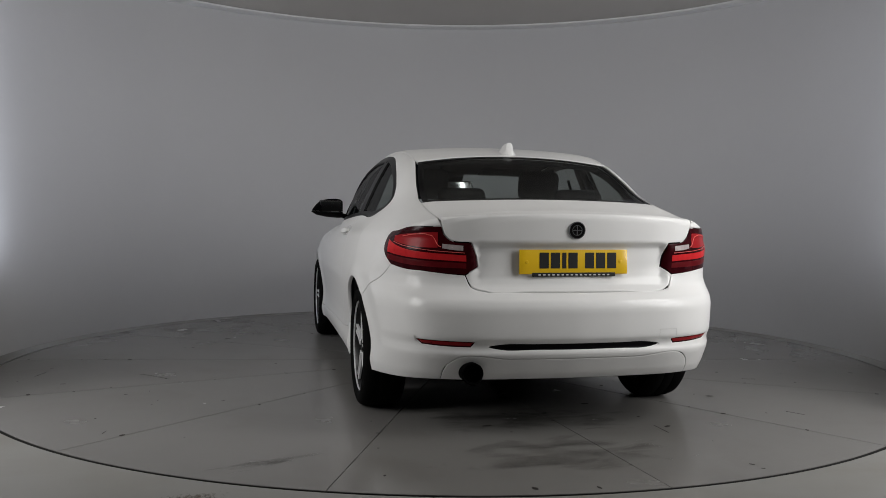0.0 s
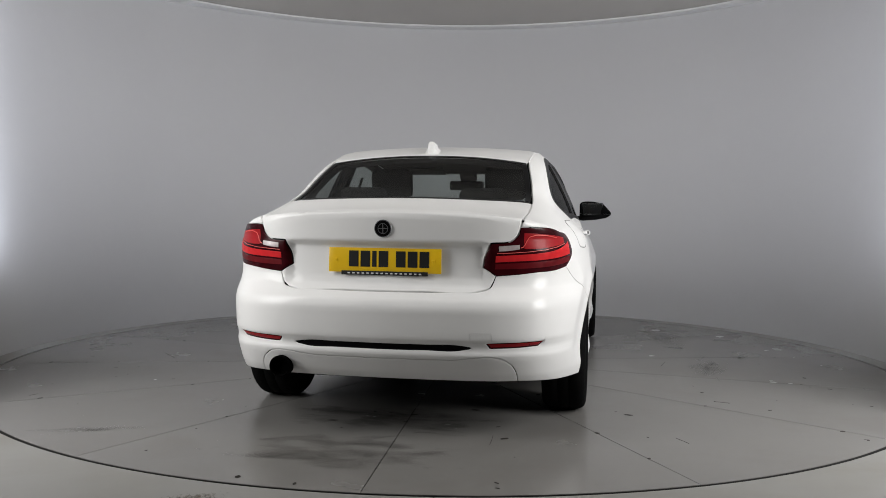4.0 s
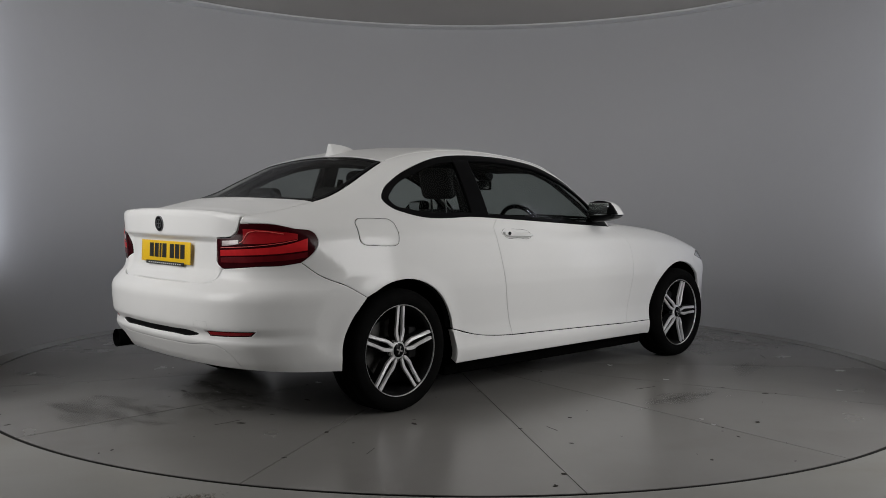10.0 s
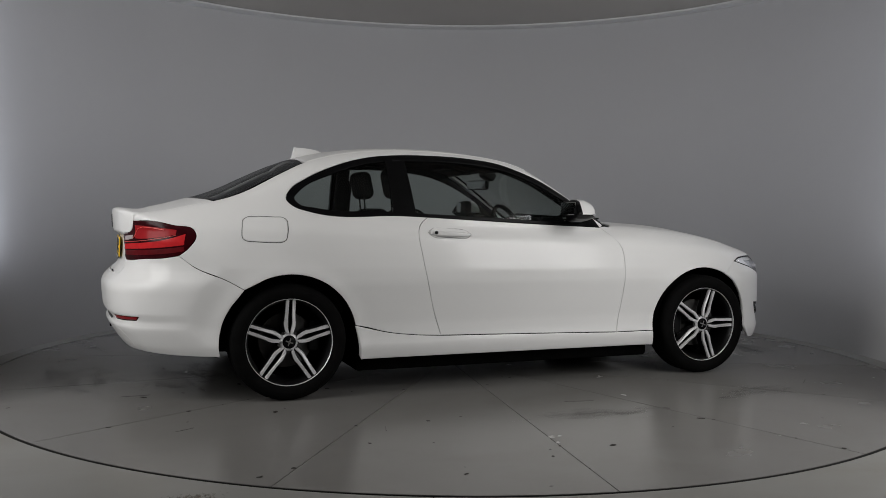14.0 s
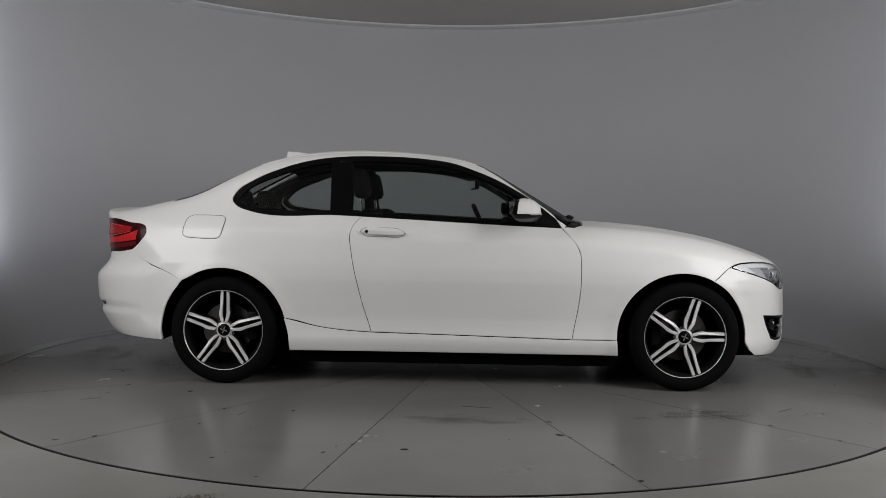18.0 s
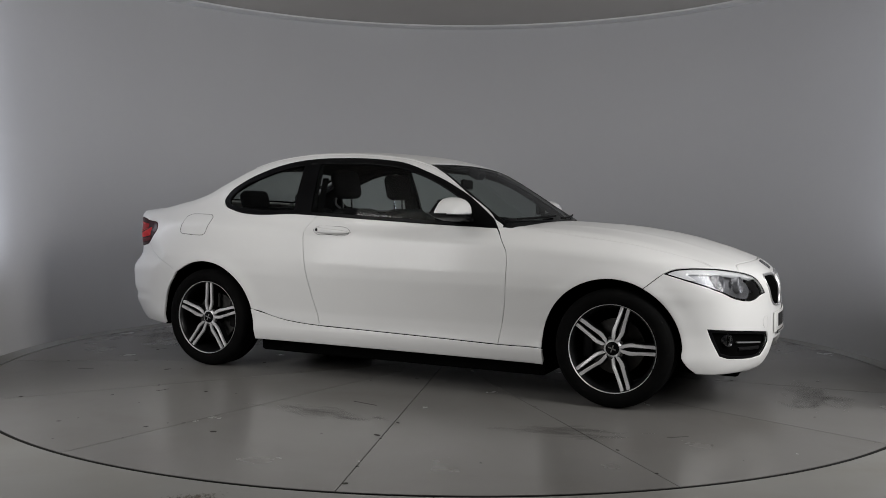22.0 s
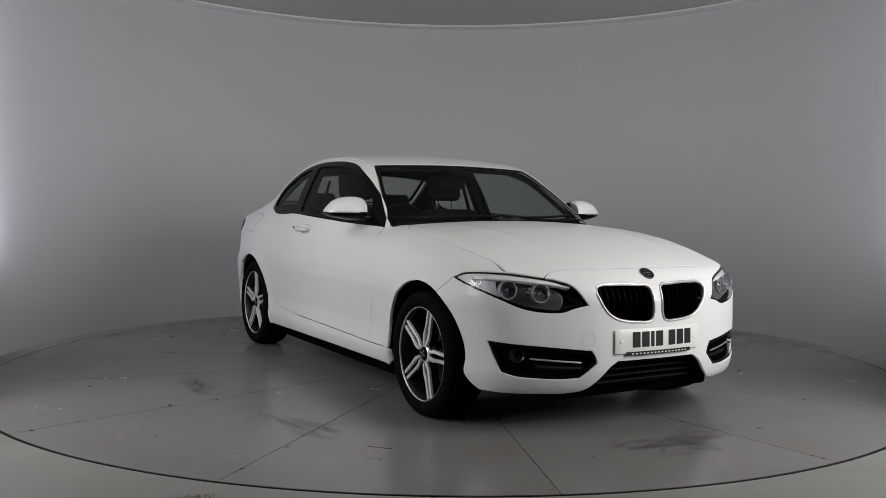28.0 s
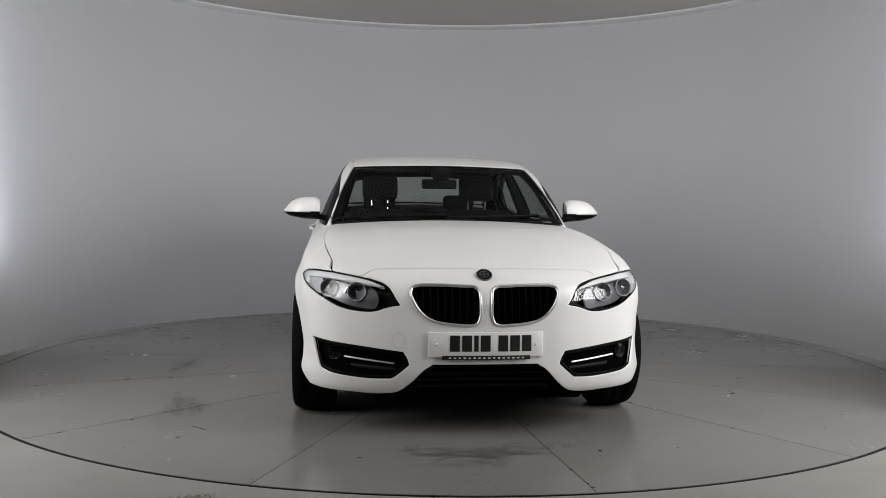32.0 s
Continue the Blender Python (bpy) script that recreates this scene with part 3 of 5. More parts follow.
    mesh_thing("turntable_pit", bm, DARK_GAP, "dark pit under the turntable", "pit", kind="structure", smooth=False)
    for side in (-1, 1):
        strip = thing("strip_light", "slim white strip light standing against the curved wall", "strip light", "studio strip lights")
        strip.matrix_world = strip_pose(side, 0.012)
        part("housing", shift(bevelled_box(0.066, 2.14, 0.02, 0.005), pose(0, 0, 0.012)), TRIM_WHITE, strip)
    # the hall behind the camera
    for name, sx, sy, sz, at in (("wall_back", 12, 0.2, 5, (0, -9, 2.5)), ("wall_side_1", 0.2, 9, 5, (-6, -4.6, 2.5)), ("wall_side_2", 0.2, 9, 5, (6, -4.6, 2.5)), ("wall_over", 12, 0.2, 2.0, (0, -2.6, 4.1))):
        mesh_thing(name, shift(bevelled_box(sx, sy, sz, 0), pose(*at)), HALL, "plain dark grey hall wall", "wall", kind="structure", smooth=False)
    mesh_thing("ceiling_hall", shift(bevelled_box(12, 6.6, 0.1, 0), pose(0, -5.9, 5.0)), HALL, "plain hall ceiling", "ceiling", kind="structure", smooth=False)
    for side in (-1, 1):
        lamp = thing("corner_light_panel", "tall white studio light panel on a black stand", "light panel", "studio light panels")
        lamp.matrix_world = look((side * LAMP_X, LAMP_Y, LAMP_Z), (0, 0.4, 1.0))
        part("housing", shift(bevelled_box(1.36, LAMP_HIGH + 0.06, 0.05, 0.01), pose(0, 0, 0.03)), TRIM_WHITE, lamp)
        base = lamp.matrix_world.inverted() @ Matrix.Translation((side * (LAMP_X + 0.04), LAMP_Y - 0.06, 0))
        part("stand_pole", shift(tube([(0, 0, 0.02), (0, 0, LAMP_Z)], 0.02, 10), base), BLACK, lamp)
        part("stand_base", shift(lathe([(0.0, 0.03), (0.24, 0.025), (0.25, 0.0), (0.0, 0.0)], "Z", 24), base), BLACK, lamp)
    # turntable
    table = thing("turntable", "round grey floor turntable of wedge plates", "turntable")
    plates = 14
    wedge = 2 * math.pi / plates
    bm = bmesh.new()
    n = 22
    gap = 0.0022
    top, low = [], []
    for z, grp in ((0.0, top), (-0.03, low)):
        grp.append(bm.verts.new((gap / math.sin(wedge / 2), 0, z)))
        for i in range(n + 1):
            a = -wedge / 2 + wedge * i / n
            e = gap / RING_R
            a = max(-wedge / 2 + e, min(wedge / 2 - e, a))
            grp.append(bm.verts.new((RING_R * math.cos(a), RING_R * math.sin(a), z)))
    bm.faces.new(top)
    for i in range(len(top)):
        j = (i + 1) % len(top)
        bm.faces.new((top[j], top[i], low[i], low[j]))
    bmesh.ops.recalc_face_normals(bm, faces=bm.faces)
    me = finish(bm, "floor_plate", TABLE_FLOOR, False)
    for k in range(plates):
        ob = new("floor_plate", me)
        ob.parent = table
        ob.matrix_basis = pose(0, 0, 0, 0, 0, 4 + 360 / plates * (k + 0.5))
    bed = bmesh.new()
    bmesh.ops.create_circle(bed, cap_ends=True, segments=96, radius=RING_R - 0.01)
    # added dark ring: hides the lit plate sides so the gap reads as shade
    part("gap_shade_ring", lathe([(RING_R - 0.004, -0.0015), (RING_R + 0.002, -0.0025), (RING_R + 0.002, -0.07), (RING_R - 0.004, -0.07)], "Z", 160), DARK_GAP, table, "dark ring that puts shade into the gap round the turntable")
    part("table_bed", shift(bed, pose(0, 0, -0.02)), DARK_GAP, table)
    rnd = random.Random(5)
    bm = bmesh.new()
    for k in range(130):
        r, a = RING_R * math.sqrt(rnd.uniform(0.05, 0.98)), rnd.uniform(0, 2 * math.pi)
        if k >= 75:  # chips along the joints
            a = radians(4 + 360 / plates * rnd.randrange(plates)) + rnd.gauss(0, 0.012) / r
        s = rnd.choice((0.005, 0.006, 0.008, 0.010, 0.016))
        q = bmesh.new()
        bmesh.ops.create_icosphere(q, subdivisions=1, radius=s)
        shift(q, pose(r * math.cos(a), r * math.sin(a), 0.0008, 0, 0, rnd.uniform(0, 360)) @ Matrix.Diagonal((rnd.uniform(0.7, 2.0), 0.8, 0.08, 1)))
        tmp = bpy.data.meshes.new("tmp")
        q.to_mesh(tmp)
        bm.from_mesh(tmp)
        bpy.data.meshes.remove(tmp)
    for _ in range(8):
        r, a = RING_R * math.sqrt(rnd.uniform(0.25, 0.97)), rnd.uniform(0, 2 * math.pi)
        long = rnd.uniform(0.05, 0.32)
        q = bevelled_box(long, rnd.uniform(0.002, 0.005), 0.0012, 0)
        bmesh.ops.subdivide_edges(q, edges=[e for e in q.edges if abs(e.verts[0].co.x - e.verts[1].co.x) > 0.02], cuts=8)
        for v in q.verts:
            v.co.y = v.co.y * rnd.uniform(0.3, 1.2) + 0.25 * v.co.x**2
        shift(q, pose(r * math.cos(a), r * math.sin(a), 0.0004, 0, 0, rnd.uniform(0, 360)))
        tmp = bpy.data.meshes.new("tmp")
        q.to_mesh(tmp)
        bm.from_mesh(tmp)
        bpy.data.meshes.remove(tmp)
    tagged(part("scuff", bm, SCUFF, table), "small dark scuffs and grit", kind="stuff")
    # smudges left by tyres and water, thin patches whose paint breaks up towards the rim
    for k, (x, y, rx, ry, turn) in enumerate(((-2.38, 0.05, 0.42, 0.80, 3), (-1.75, 0.0, 0.40, 0.85, -4), (-2.30, 1.30, 0.10, 0.42, 20), (2.35, -0.15, 0.34, 0.70, 8), (1.30, -1.55, 0.55, 0.22, 12), (0.1, -1.75, 0.6, 0.2, -6))):
        bm = bmesh.new()
        bmesh.ops.create_circle(bm, cap_ends=True, segments=48, radius=1)
        ob = part("floor_stain", bm, STAIN, table, "dark blotchy smudge on the plates", smooth=False)
        ob.matrix_basis = pose(x, y, 0.0006 + 0.0001 * k, 0, 0, turn) @ Matrix.Diagonal((rx, ry, 1, 1))
    return table


table = build_studio()


# ---- the car ----
car = thing("car", "white two-door coupe car parked on the turntable", "car")


def arch_points(ax, a0, a1, n=9, r=ARCH):
    return [(ax + r * math.cos(radians(a)), 0.312 + r * math.sin(radians(a))) for a in np.linspace(a0, a1, n)]


HOOD_LINE = curve([(0.72, 0.605), (0.80, 0.668), (0.88, 0.704), (1.0, 0.726), (1.2, 0.739), (1.35, 0.736), (1.5, 0.726), (1.66, 0.705), (1.8, 0.677)], 0.03)(np.linspace(0.765, 1.74, 48))


def hood_edge(s):
    return on_top(*[(x, s * float(np.interp(x, np.linspace(0.765, 1.74, 48), HOOD_LINE))) for x in np.linspace(0.765, 1.72, 16)])


def hood_corner(s):
    return on_front((s * 0.690, 0.751, 1))


def lamp_top(s):
    """The headlamp's upper edge from its back corner to its inner tip; the fourth point is the bonnet's corner."""
    return on_side(s, (1.598, 0.720, 1), (1.645, 0.743), (1.71, 0.752)) + hood_corner(s) + on_front((s * 0.60, 0.738), (s * 0.514, 0.723, 1), (s * 0.45, 0.700), (s * 0.385, 0.609, 1))


def screen_side(s):
    return on_top(*[(x, s * float(np.interp(x, [0.122, 0.25, 0.37, 0.495, 0.60, 0.665], [0.566, 0.602, 0.640, 0.679, 0.707, 0.720]))) for x in np.linspace(0.665, 0.122, 10)])


def lamp_rim(s):
    return (lamp_top(s) + on_front((s * 0.44, 0.600), (s * 0.50, 0.580), (s * 0.58, 0.579), (s * 0.66, 0.593), (s * 0.745, 0.634)))


def tail_rim(s):
    return (on_rear((s * 0.606, 0.963, 1), (s * 0.593, 0.922), (s * 0.570, 0.903), (s * 0.480, 0.890, 1), (s * 0.452, 0.830), (s * 0.445, 0.784, 1), (s * 0.503, 0.748, 1), (s * 0.60, 0.754), (s * 0.683, 0.763))
            + on_side(s, (-2.0, 0.767), (-1.912, 0.782, 1), (-1.862, 0.825), (-1.824, 0.888), (-1.834, 0.919), (-1.937, 0.943), (-2.01, 0.960)) + on_rear((s * 0.650, 0.9620)))


DLO_LOW = ((-0.62, 0.996), (-0.704, 0.999), (-1.222, 1.020), (-1.29, 1.042))
DLO_TOP = ((-1.335, 1.092), (-1.305, 1.145), (-1.22, 1.203), (-1.05, 1.280), (-0.86, 1.334), (-0.656, 1.357), (-0.45, 1.360), (-0.18, 1.346), (-0.04, 1.327), (0.132, 1.272), (0.304, 1.196), (0.477, 1.094), (0.595, 1.005), (0.640, 0.937, 1))
DOOR_REAR = ((-0.474, 0.318, 1), (-0.515, 0.446), (-0.558, 0.610), (-0.592, 0.774), (-0.603, 0.905), (-0.583, 0.950), (-0.538, 0.992, 1))
DOOR_FRONT = ((0.640, 0.937, 1), (0.687, 0.880), (0.730, 0.815), (0.743, 0.656), (0.727, 0.458), (0.697, 0.290, 1))


def kidney_rim(s):
    return on_front((s * 0.045, 0.693), (s * 0.10, 0.698), (s * 0.18, 0.702), (s * 0.25, 0.7025), (s * 0.305, 0.700), (s * 0.333, 0.690), (s * 0.341, 0.670), (s * 0.330, 0.630), (s * 0.305, 0.588), (s * 0.275, 0.558), (s * 0.24, 0.539), (s * 0.18, 0.526), (s * 0.11, 0.520), (s * 0.065, 0.519), (s * 0.038, 0.528), (s * 0.026, 0.555), (s * 0.023, 0.61), (s * 0.025, 0.655), (s * 0.031, 0.682))


def fog_rim(s):
    return on_front((s * 0.778, 0.440, 1), (s * 0.58, 0.420), (s * 0.372, 0.399, 1), (s * 0.352, 0.366), (s * 0.345, 0.342, 1), (s * 0.385, 0.306), (s * 0.424, 0.274, 1), (s * 0.52, 0.270), (s * 0.618, 0.275), (s * 0.700, 0.285), (s * 0.742, 0.302, 1), (s * 0.762, 0.370))


def both(points):
    """A closed rim from its half on the left, from centre to centre."""
    return points + flip(points[::-1])


def build_shell():
    # bonnet
    top = Chart("top")
    front_edge = on_front((0.02, 0.770), (0.2, 0.7695), (0.375, 0.7675), (0.46, 0.7640), (0.505, 0.7570), (0.540, 0.7400), (0.553, 0.7302, 1)) + [lamp_top(1)[4]]
    half = front_edge + hood_corner(1) + hood_edge(1)[::-1][:-1] + [(*hood_edge(1)[0][:3], True)] + on_top((0.792, 0.45), (0.810, 0.02))
    panel("bonnet", top, outline(top, both(half)), PAINT, car, gap=0.0014, label="long white bonnet")
    # roof, screens
    roof_side = on_top((0.118, 0.585, 1), (0.0, 0.572), (-0.4, 0.562), (-0.8, 0.556), (-1.2, 0.548, 1))
    half = on_top((0.150, 0.02), (0.143, 0.3)) + roof_side + on_top((-1.188, 0.3), (-1.185, 0.02))
    rim = outline(top, both(half))
    panel("roof", top, rim, PAINT, car, label="smooth white roof panel")
    panel("headliner", top, rim, LINING, car, raise_=-0.03, gap=0.004, grid=0.06, label="dark headliner")
    base = on_top((0.672, 0.708, 1), (0.745, 0.40), (0.785, 0.02))
    half = on_top((0.157, 0.02), (0.150, 0.3)) + on_top((0.126, 0.562, 1), (0.25, 0.598), (0.37, 0.636), (0.495, 0.670), (0.60, 0.698)) + base
    rim = outline(top, both(half))
    clear = inset(rim, 0.022)
    panel("windscreen_border", top, rim, BLACK_GLOSS, car, holes=(clear,), gap=0.001, depth=0.006, raise_=-0.002, label="black printed border of the windscreen")
    panel("windscreen", top, clear, GLASS, car, gap=-0.001, depth=0.002, raise_=-0.003, grid=0.05, round_=0, label="tinted windscreen")
    half = on_top((-1.193, 0.02), (-1.196, 0.3), (-1.210, 0.540, 1), (-1.35, 0.567), (-1.5, 0.589), (-1.65, 0.606), (-1.712, 0.608, 1), (-1.775, 0.35), (-1.798, 0.02))
    rim = outline(top, both(half))
    clear = inset(rim, 0.028)
    panel("rear_window_border", top, rim, BLACK_GLOSS, car, holes=(clear,), gap=0.001, depth=0.006, raise_=-0.002, label="black border of the rear window")
    panel("rear_window", top, clear, GLASS_REAR, car, gap=-0.001, depth=0.002, raise_=-0.003, grid=0.05, round_=0, label="tinted rear window")
    half = on_top((0.790, 0.02), (0.750, 0.40), (0.680, 0.712, 1), (0.760, 0.668, 1), (0.788, 0.45), (0.806, 0.02))
    panel("cowl", top, outline(top, both(half)), BLACK, car, raise_=-0.008, label="black cowl below the windscreen")
    # boot lid
    lid = Chart("lid")
    half = (on_top((-1.803, 0.02), (-1.780, 0.35), (-1.722, 0.6135, 1), (-1.80, 0.6175), (-1.95, 0.6145), (-2.03, 0.6105)) + on_rear((0.6055, 0.972), (0.600, 0.950), (0.589, 0.925), (0.567, 0.905), (0.476, 0.892, 1), (0.449, 0.830), (0.442, 0.783, 1), (0.500, 0.746, 1), (0.476, 0.697), (0.424, 0.679), (0.2, 0.676), (0.02, 0.675)))
    folds = [q for z in (0.862, 0.869, 0.876, 0.882, 0.888, 0.894, 0.901, 0.91) for q in on_rear(*[(y, z) for y in np.linspace(-0.60, 0.60, 130)])]
    folds += [q for x in (-2.150, -2.168, -2.18, -2.190, -2.20) for q in on_top(*[(x + 0.09 * (y / 0.6) ** 2.4, y) for y in np.linspace(-0.59, 0.59, 90)])]
    panel("boot_lid", lid, outline(lid, both(half)), PAINT, car, gap=0.0014, grid=0.02, label="white boot lid with a raised lip", ridges=folds)
    # front bumper
    fr = Chart("front")
    half = (on_front((0.02, 0.7690), (0.2, 0.7685), (0.375, 0.7665), (0.46, 0.7630), (0.504, 0.7560), (0.538, 0.7395), (0.551, 0.7298, 1)) + lamp_top(1)[5:] + on_front((0.44, 0.598), (0.50, 0.578), (0.58, 0.577), (0.66, 0.591), (0.745, 0.632))
            + lamp_top(1)[:1] + on_side(1, (*arch_points(FRONT_AXLE, 62, 62, 1)[0], 1), *arch_points(FRONT_AXLE, 54, -4, 8), (1.722, 0.250), (1.765, 0.207, 1))
            + on_front((0.74, 0.202), (0.60, 0.199), (0.46, 0.200), (0.39, 0.215), (0.337, 0.257), (0.265, 0.328), (0.235, 0.345, 1), (0.02, 0.346)))
    holes = [outline(fr, h) for s in (-1, 1) for h in (kidney_rim(s), fog_rim(s))]
    panel("front_bumper", fr, outline(fr, both(half)), PAINT, car, gap=0.0012, holes=holes, grid=0.022, depth=0.02, label="white front bumper")
    # rear bumper and valance
    re_ = Chart("rear")
    half = (on_rear((0.02, 0.671), (0.2, 0.672), (0.35, 0.674), (0.426, 0.676), (0.480, 0.695), (0.503, 0.746, 1), (0.60, 0.754), (0.683, 0.763)) + on_side(1, (-2.0, 0.767), (-1.912, 0.782, 1), (-1.838, 0.725), (-1.689, 0.660), (-1.589, 0.605, 1))
            + on_side(1, *arch_points(REAR_AXLE, 138, 180, 6), (-1.712, 0.252, 1), (-1.80, 0.254), (-1.90, 0.258)) + on_rear((0.66, 0.268), (0.598, 0.271, 1), (0.585, 0.340), (0.552, 0.373), (0.3, 0.375), (0.02, 0.375)))
    strip = outline(re_, both(on_rear((0.02, 0.443), (0.2, 0.443), (0.358, 0.441), (0.408, 0.432), (0.358, 0.421), (0.2, 0.419), (0.02, 0.418))))
    reflect = [outline(re_, on_rear((s * 0.716, 0.461, 1), (s * 0.60, 0.4575), (s * 0.470, 0.4545, 1), (s * 0.486, 0.431, 1), (s * 0.58, 0.4325), (s * 0.690, 0.4385, 1))) for s in (-1, 1)]
    flap = outline(re_, on_rear((-0.40, 0.50, 1), (-0.492, 0.50, 1), (-0.492, 0.455, 1), (-0.40, 0.455, 1)))
    panel("rear_bumper", re_, outline(re_, both(half)), PAINT, car, gap=0.0011, holes=[strip, *reflect], grid=0.022, depth=0.02, label="white rear bumper", ridges=[q for z in (0.392, 0.402, 0.411, 0.462, 0.472, 0.615, 0.63, 0.645, 0.66) for q in on_rear(*[(y, z) for y in np.linspace(-0.66, 0.66, 90)])])
    band("towing_flap_seam", re_, flap, 0.0018, -0.0004, PALE_INK, car, raise_=0.0006, label="seam of the towing eye flap")
    panel("bumper_strip", re_, strip, BLACK_GLOSS, car, gap=-0.003, depth=0.015, raise_=-0.008, label="gloss black strip across the rear bumper")
    for r in reflect:
        panel("rear_reflector", re_, r, RED_DARK, car, gap=-0.003, depth=0.01, raise_=-0.003, grid=0.014, label="slim dark red rear reflector")
        panel("reflector_core", re_, inset(r, 0.005), RED_LENS, car, depth=0.004, raise_=-0.0022, gap=0, grid=0.014, label="red reflector face")
    for s in (-1, 1):
        gut = outline(re_, on_rear((s * 0.555, 0.988, 1), (s * 0.640, 0.985, 1), (s * 0.640, 0.895, 1), (s * 0.555, 0.895, 1)))
        panel("boot_gutter", re_, gut, PAINT, car, gap=0, depth=0.004, raise_=-0.007, label="painted gutter beside the boot lid")
        gut = outline(top, on_top((-1.70, s * 0.600, 1), (-1.70, s * 0.632, 1), (-2.08, s * 0.630, 1), (-2.08, s * 0.595, 1)))
        panel("boot_gutter", top, gut, PAINT, car, gap=0, depth=0.004, raise_=-0.006)
    half = on_rear((0.02, 0.3738), (0.3, 0.3738), (0.551, 0.3722), (0.584, 0.3395), (0.5970, 0.271, 1), (0.3, 0.273), (0.02, 0.274))
    panel("rear_valance", re_, outline(re_, both(half)), PAINT, car, gap=0.0006, label="white lower rear valance")
    # sides
    for s in (-1, 1):
        lg, sd = Chart("long", s), Chart("side", s)
        pts = (hood_corner(s) + hood_edge(s)[::-1] + on_top((0.715, s * 0.712, 1), (0.668, s * 0.724)) + on_side(s, *DOOR_FRONT) + on_side(s, (0.78, 0.2903), (0.87, 0.2906), (0.955, 0.291, 1), *arch_points(FRONT_AXLE, 176, 70, 10), (*arch_points(FRONT_AXLE, 62, 62, 1)[0], 1)) + lamp_top(s)[:3])
        pts[16] = (*pts[16][:3], True)
        panel("front_wing", lg, outline(lg, pts), PAINT, car, gap=0.0015, label="white front wing over the wheel")
        belt = on_side(s, (-0.538, 0.990, 1), (-0.2, 0.975), (0.297, 0.950), (0.636, 0.935, 1))
        pts = on_side(s, *DOOR_REAR) + belt[1:] + on_side(s, *DOOR_FRONT[1:]) + on_side(s, (0.45, 0.2962), (0.2, 0.3022), (0.0, 0.3070), (-0.25, 0.3128))
        rim = outline(lg, pts)
        panel("door", lg, rim, PAINT, car, gap=0.0018, label="white long coupe door")
        panel("door_card", lg, rim, LINING, car, raise_=-0.06, gap=0.01, grid=0.06, label="dark door card")
        pts = (screen_side(s) + on_top((0.0, s * 0.574), (-0.4, s * 0.564), (-0.8, s * 0.558), (-1.2, s * 0.551), (-1.35, s * 0.577), (-1.5, s * 0.599), (-1.65, s * 0.616), (-1.718, s * 0.618), (-1.80, s * 0.620), (-1.95, s * 0.617), (-2.03, s * 0.613))
               + on_rear((s * 0.608, 0.974), (s * 0.606, 0.9635, 1), (s * 0.650, 0.9625)) + on_side(s, (-2.01, 0.960), (-1.937, 0.943), (-1.834, 0.919), (-1.824, 0.888), (-1.862, 0.825), (-1.912, 0.782, 1), (-1.838, 0.726), (-1.689, 0.661), (-1.589, 0.605, 1))
               + on_side(s, *arch_points(REAR_AXLE, 122, 22, 10), (-0.982, 0.396, 1), (-0.786, 0.348), (-0.621, 0.327)) + on_side(s, *DOOR_REAR) + on_side(s, *DLO_LOW, *DLO_TOP))
        rim = outline(lg, pts)
        panel("rear_quarter", lg, rim, PAINT, car, gap=0.0016, label="white rear quarter panel with roof pillar")
        panel("pillar_lining", lg, rim, LINING, car, raise_=-0.035, gap=0.006, grid=0.06, depth=0.03, label="dark pillar lining")
        pts = on_side(s, (-0.984, 0.3942, 1), (-0.786, 0.3463), (-0.621, 0.3253), (-0.474, 0.3163), (-0.25, 0.3110), (0.0, 0.3052), (0.2, 0.3004), (0.45, 0.2944), (0.697, 0.2883), (0.955, 0.2893, 1), (0.962, 0.200, 1), (0.0, 0.203), (-0.95, 0.206, 1), (-0.958, 0.30))
        panel("sill", sd, outline(sd, pts), PAINT, car, gap=0.0002, depth=0.04, label="white side sill")
        # side glass
        dlo = outline(lg, on_side(s, (-0.538, 0.993), *DLO_LOW, *DLO_TOP) + on_side(s, (0.297, 0.953), (-0.2, 0.978)))
        rear_pane = outline(lg, on_side(s, (-0.735, 1.024, 1), (-1.18, 1.043), (-1.265, 1.062), (-1.288, 1.095), (-1.25, 1.140), (-1.05, 1.240), (-0.86, 1.298), (-0.745, 1.315, 1)))
        door_pane = outline(lg, on_side(s, (-0.600, 1.016, 1), (-0.1, 0.994), (0.30, 0.974), (0.475, 0.966, 1), (0.42, 1.085), (0.30, 1.160), (0.13, 1.238), (-0.04, 1.290), (-0.18, 1.310), (-0.45, 1.324), (-0.625, 1.322, 1)))
        panel("window_surround", lg, dlo, BLACK_GLOSS, car, holes=(rear_pane, door_pane), gap=0.0015, depth=0.02, raise_=-0.002, grid=0.03, label="gloss black window surround")
        panel("quarter_window", lg, rear_pane, GLASS, car, gap=-0.002, depth=0.002, raise_=-0.010, grid=0.05, round_=0, label="tinted rear side window")
        panel("door_window", lg, door_pane, GLASS, car, gap=-0.002, depth=0.002, raise_=-0.010, grid=0.05, round_=0, label="tinted door window")
        if s < 0:
            flap_rim = outline(lg, on_side(s, *[(x + 0.022, z) for x, z in ((-1.611, 0.94), (-1.603, 0.972), (-1.575, 0.988), (-1.54, 0.990), (-1.43, 0.988), (-1.392, 0.986), (-1.371, 0.970), (-1.371, 0.94), (-1.378, 0.895), (-1.388, 0.865), (-1.412, 0.854), (-1.45, 0.853), (-1.56, 0.858), (-1.594, 0.861), (-1.614, 0.876), (-1.616, 0.90))]))
            band("fuel_flap_seam", lg, flap_rim, 0.0026, -0.0008, BLACK, car, raise_=0.0010, label="thin seam round the fuel flap")
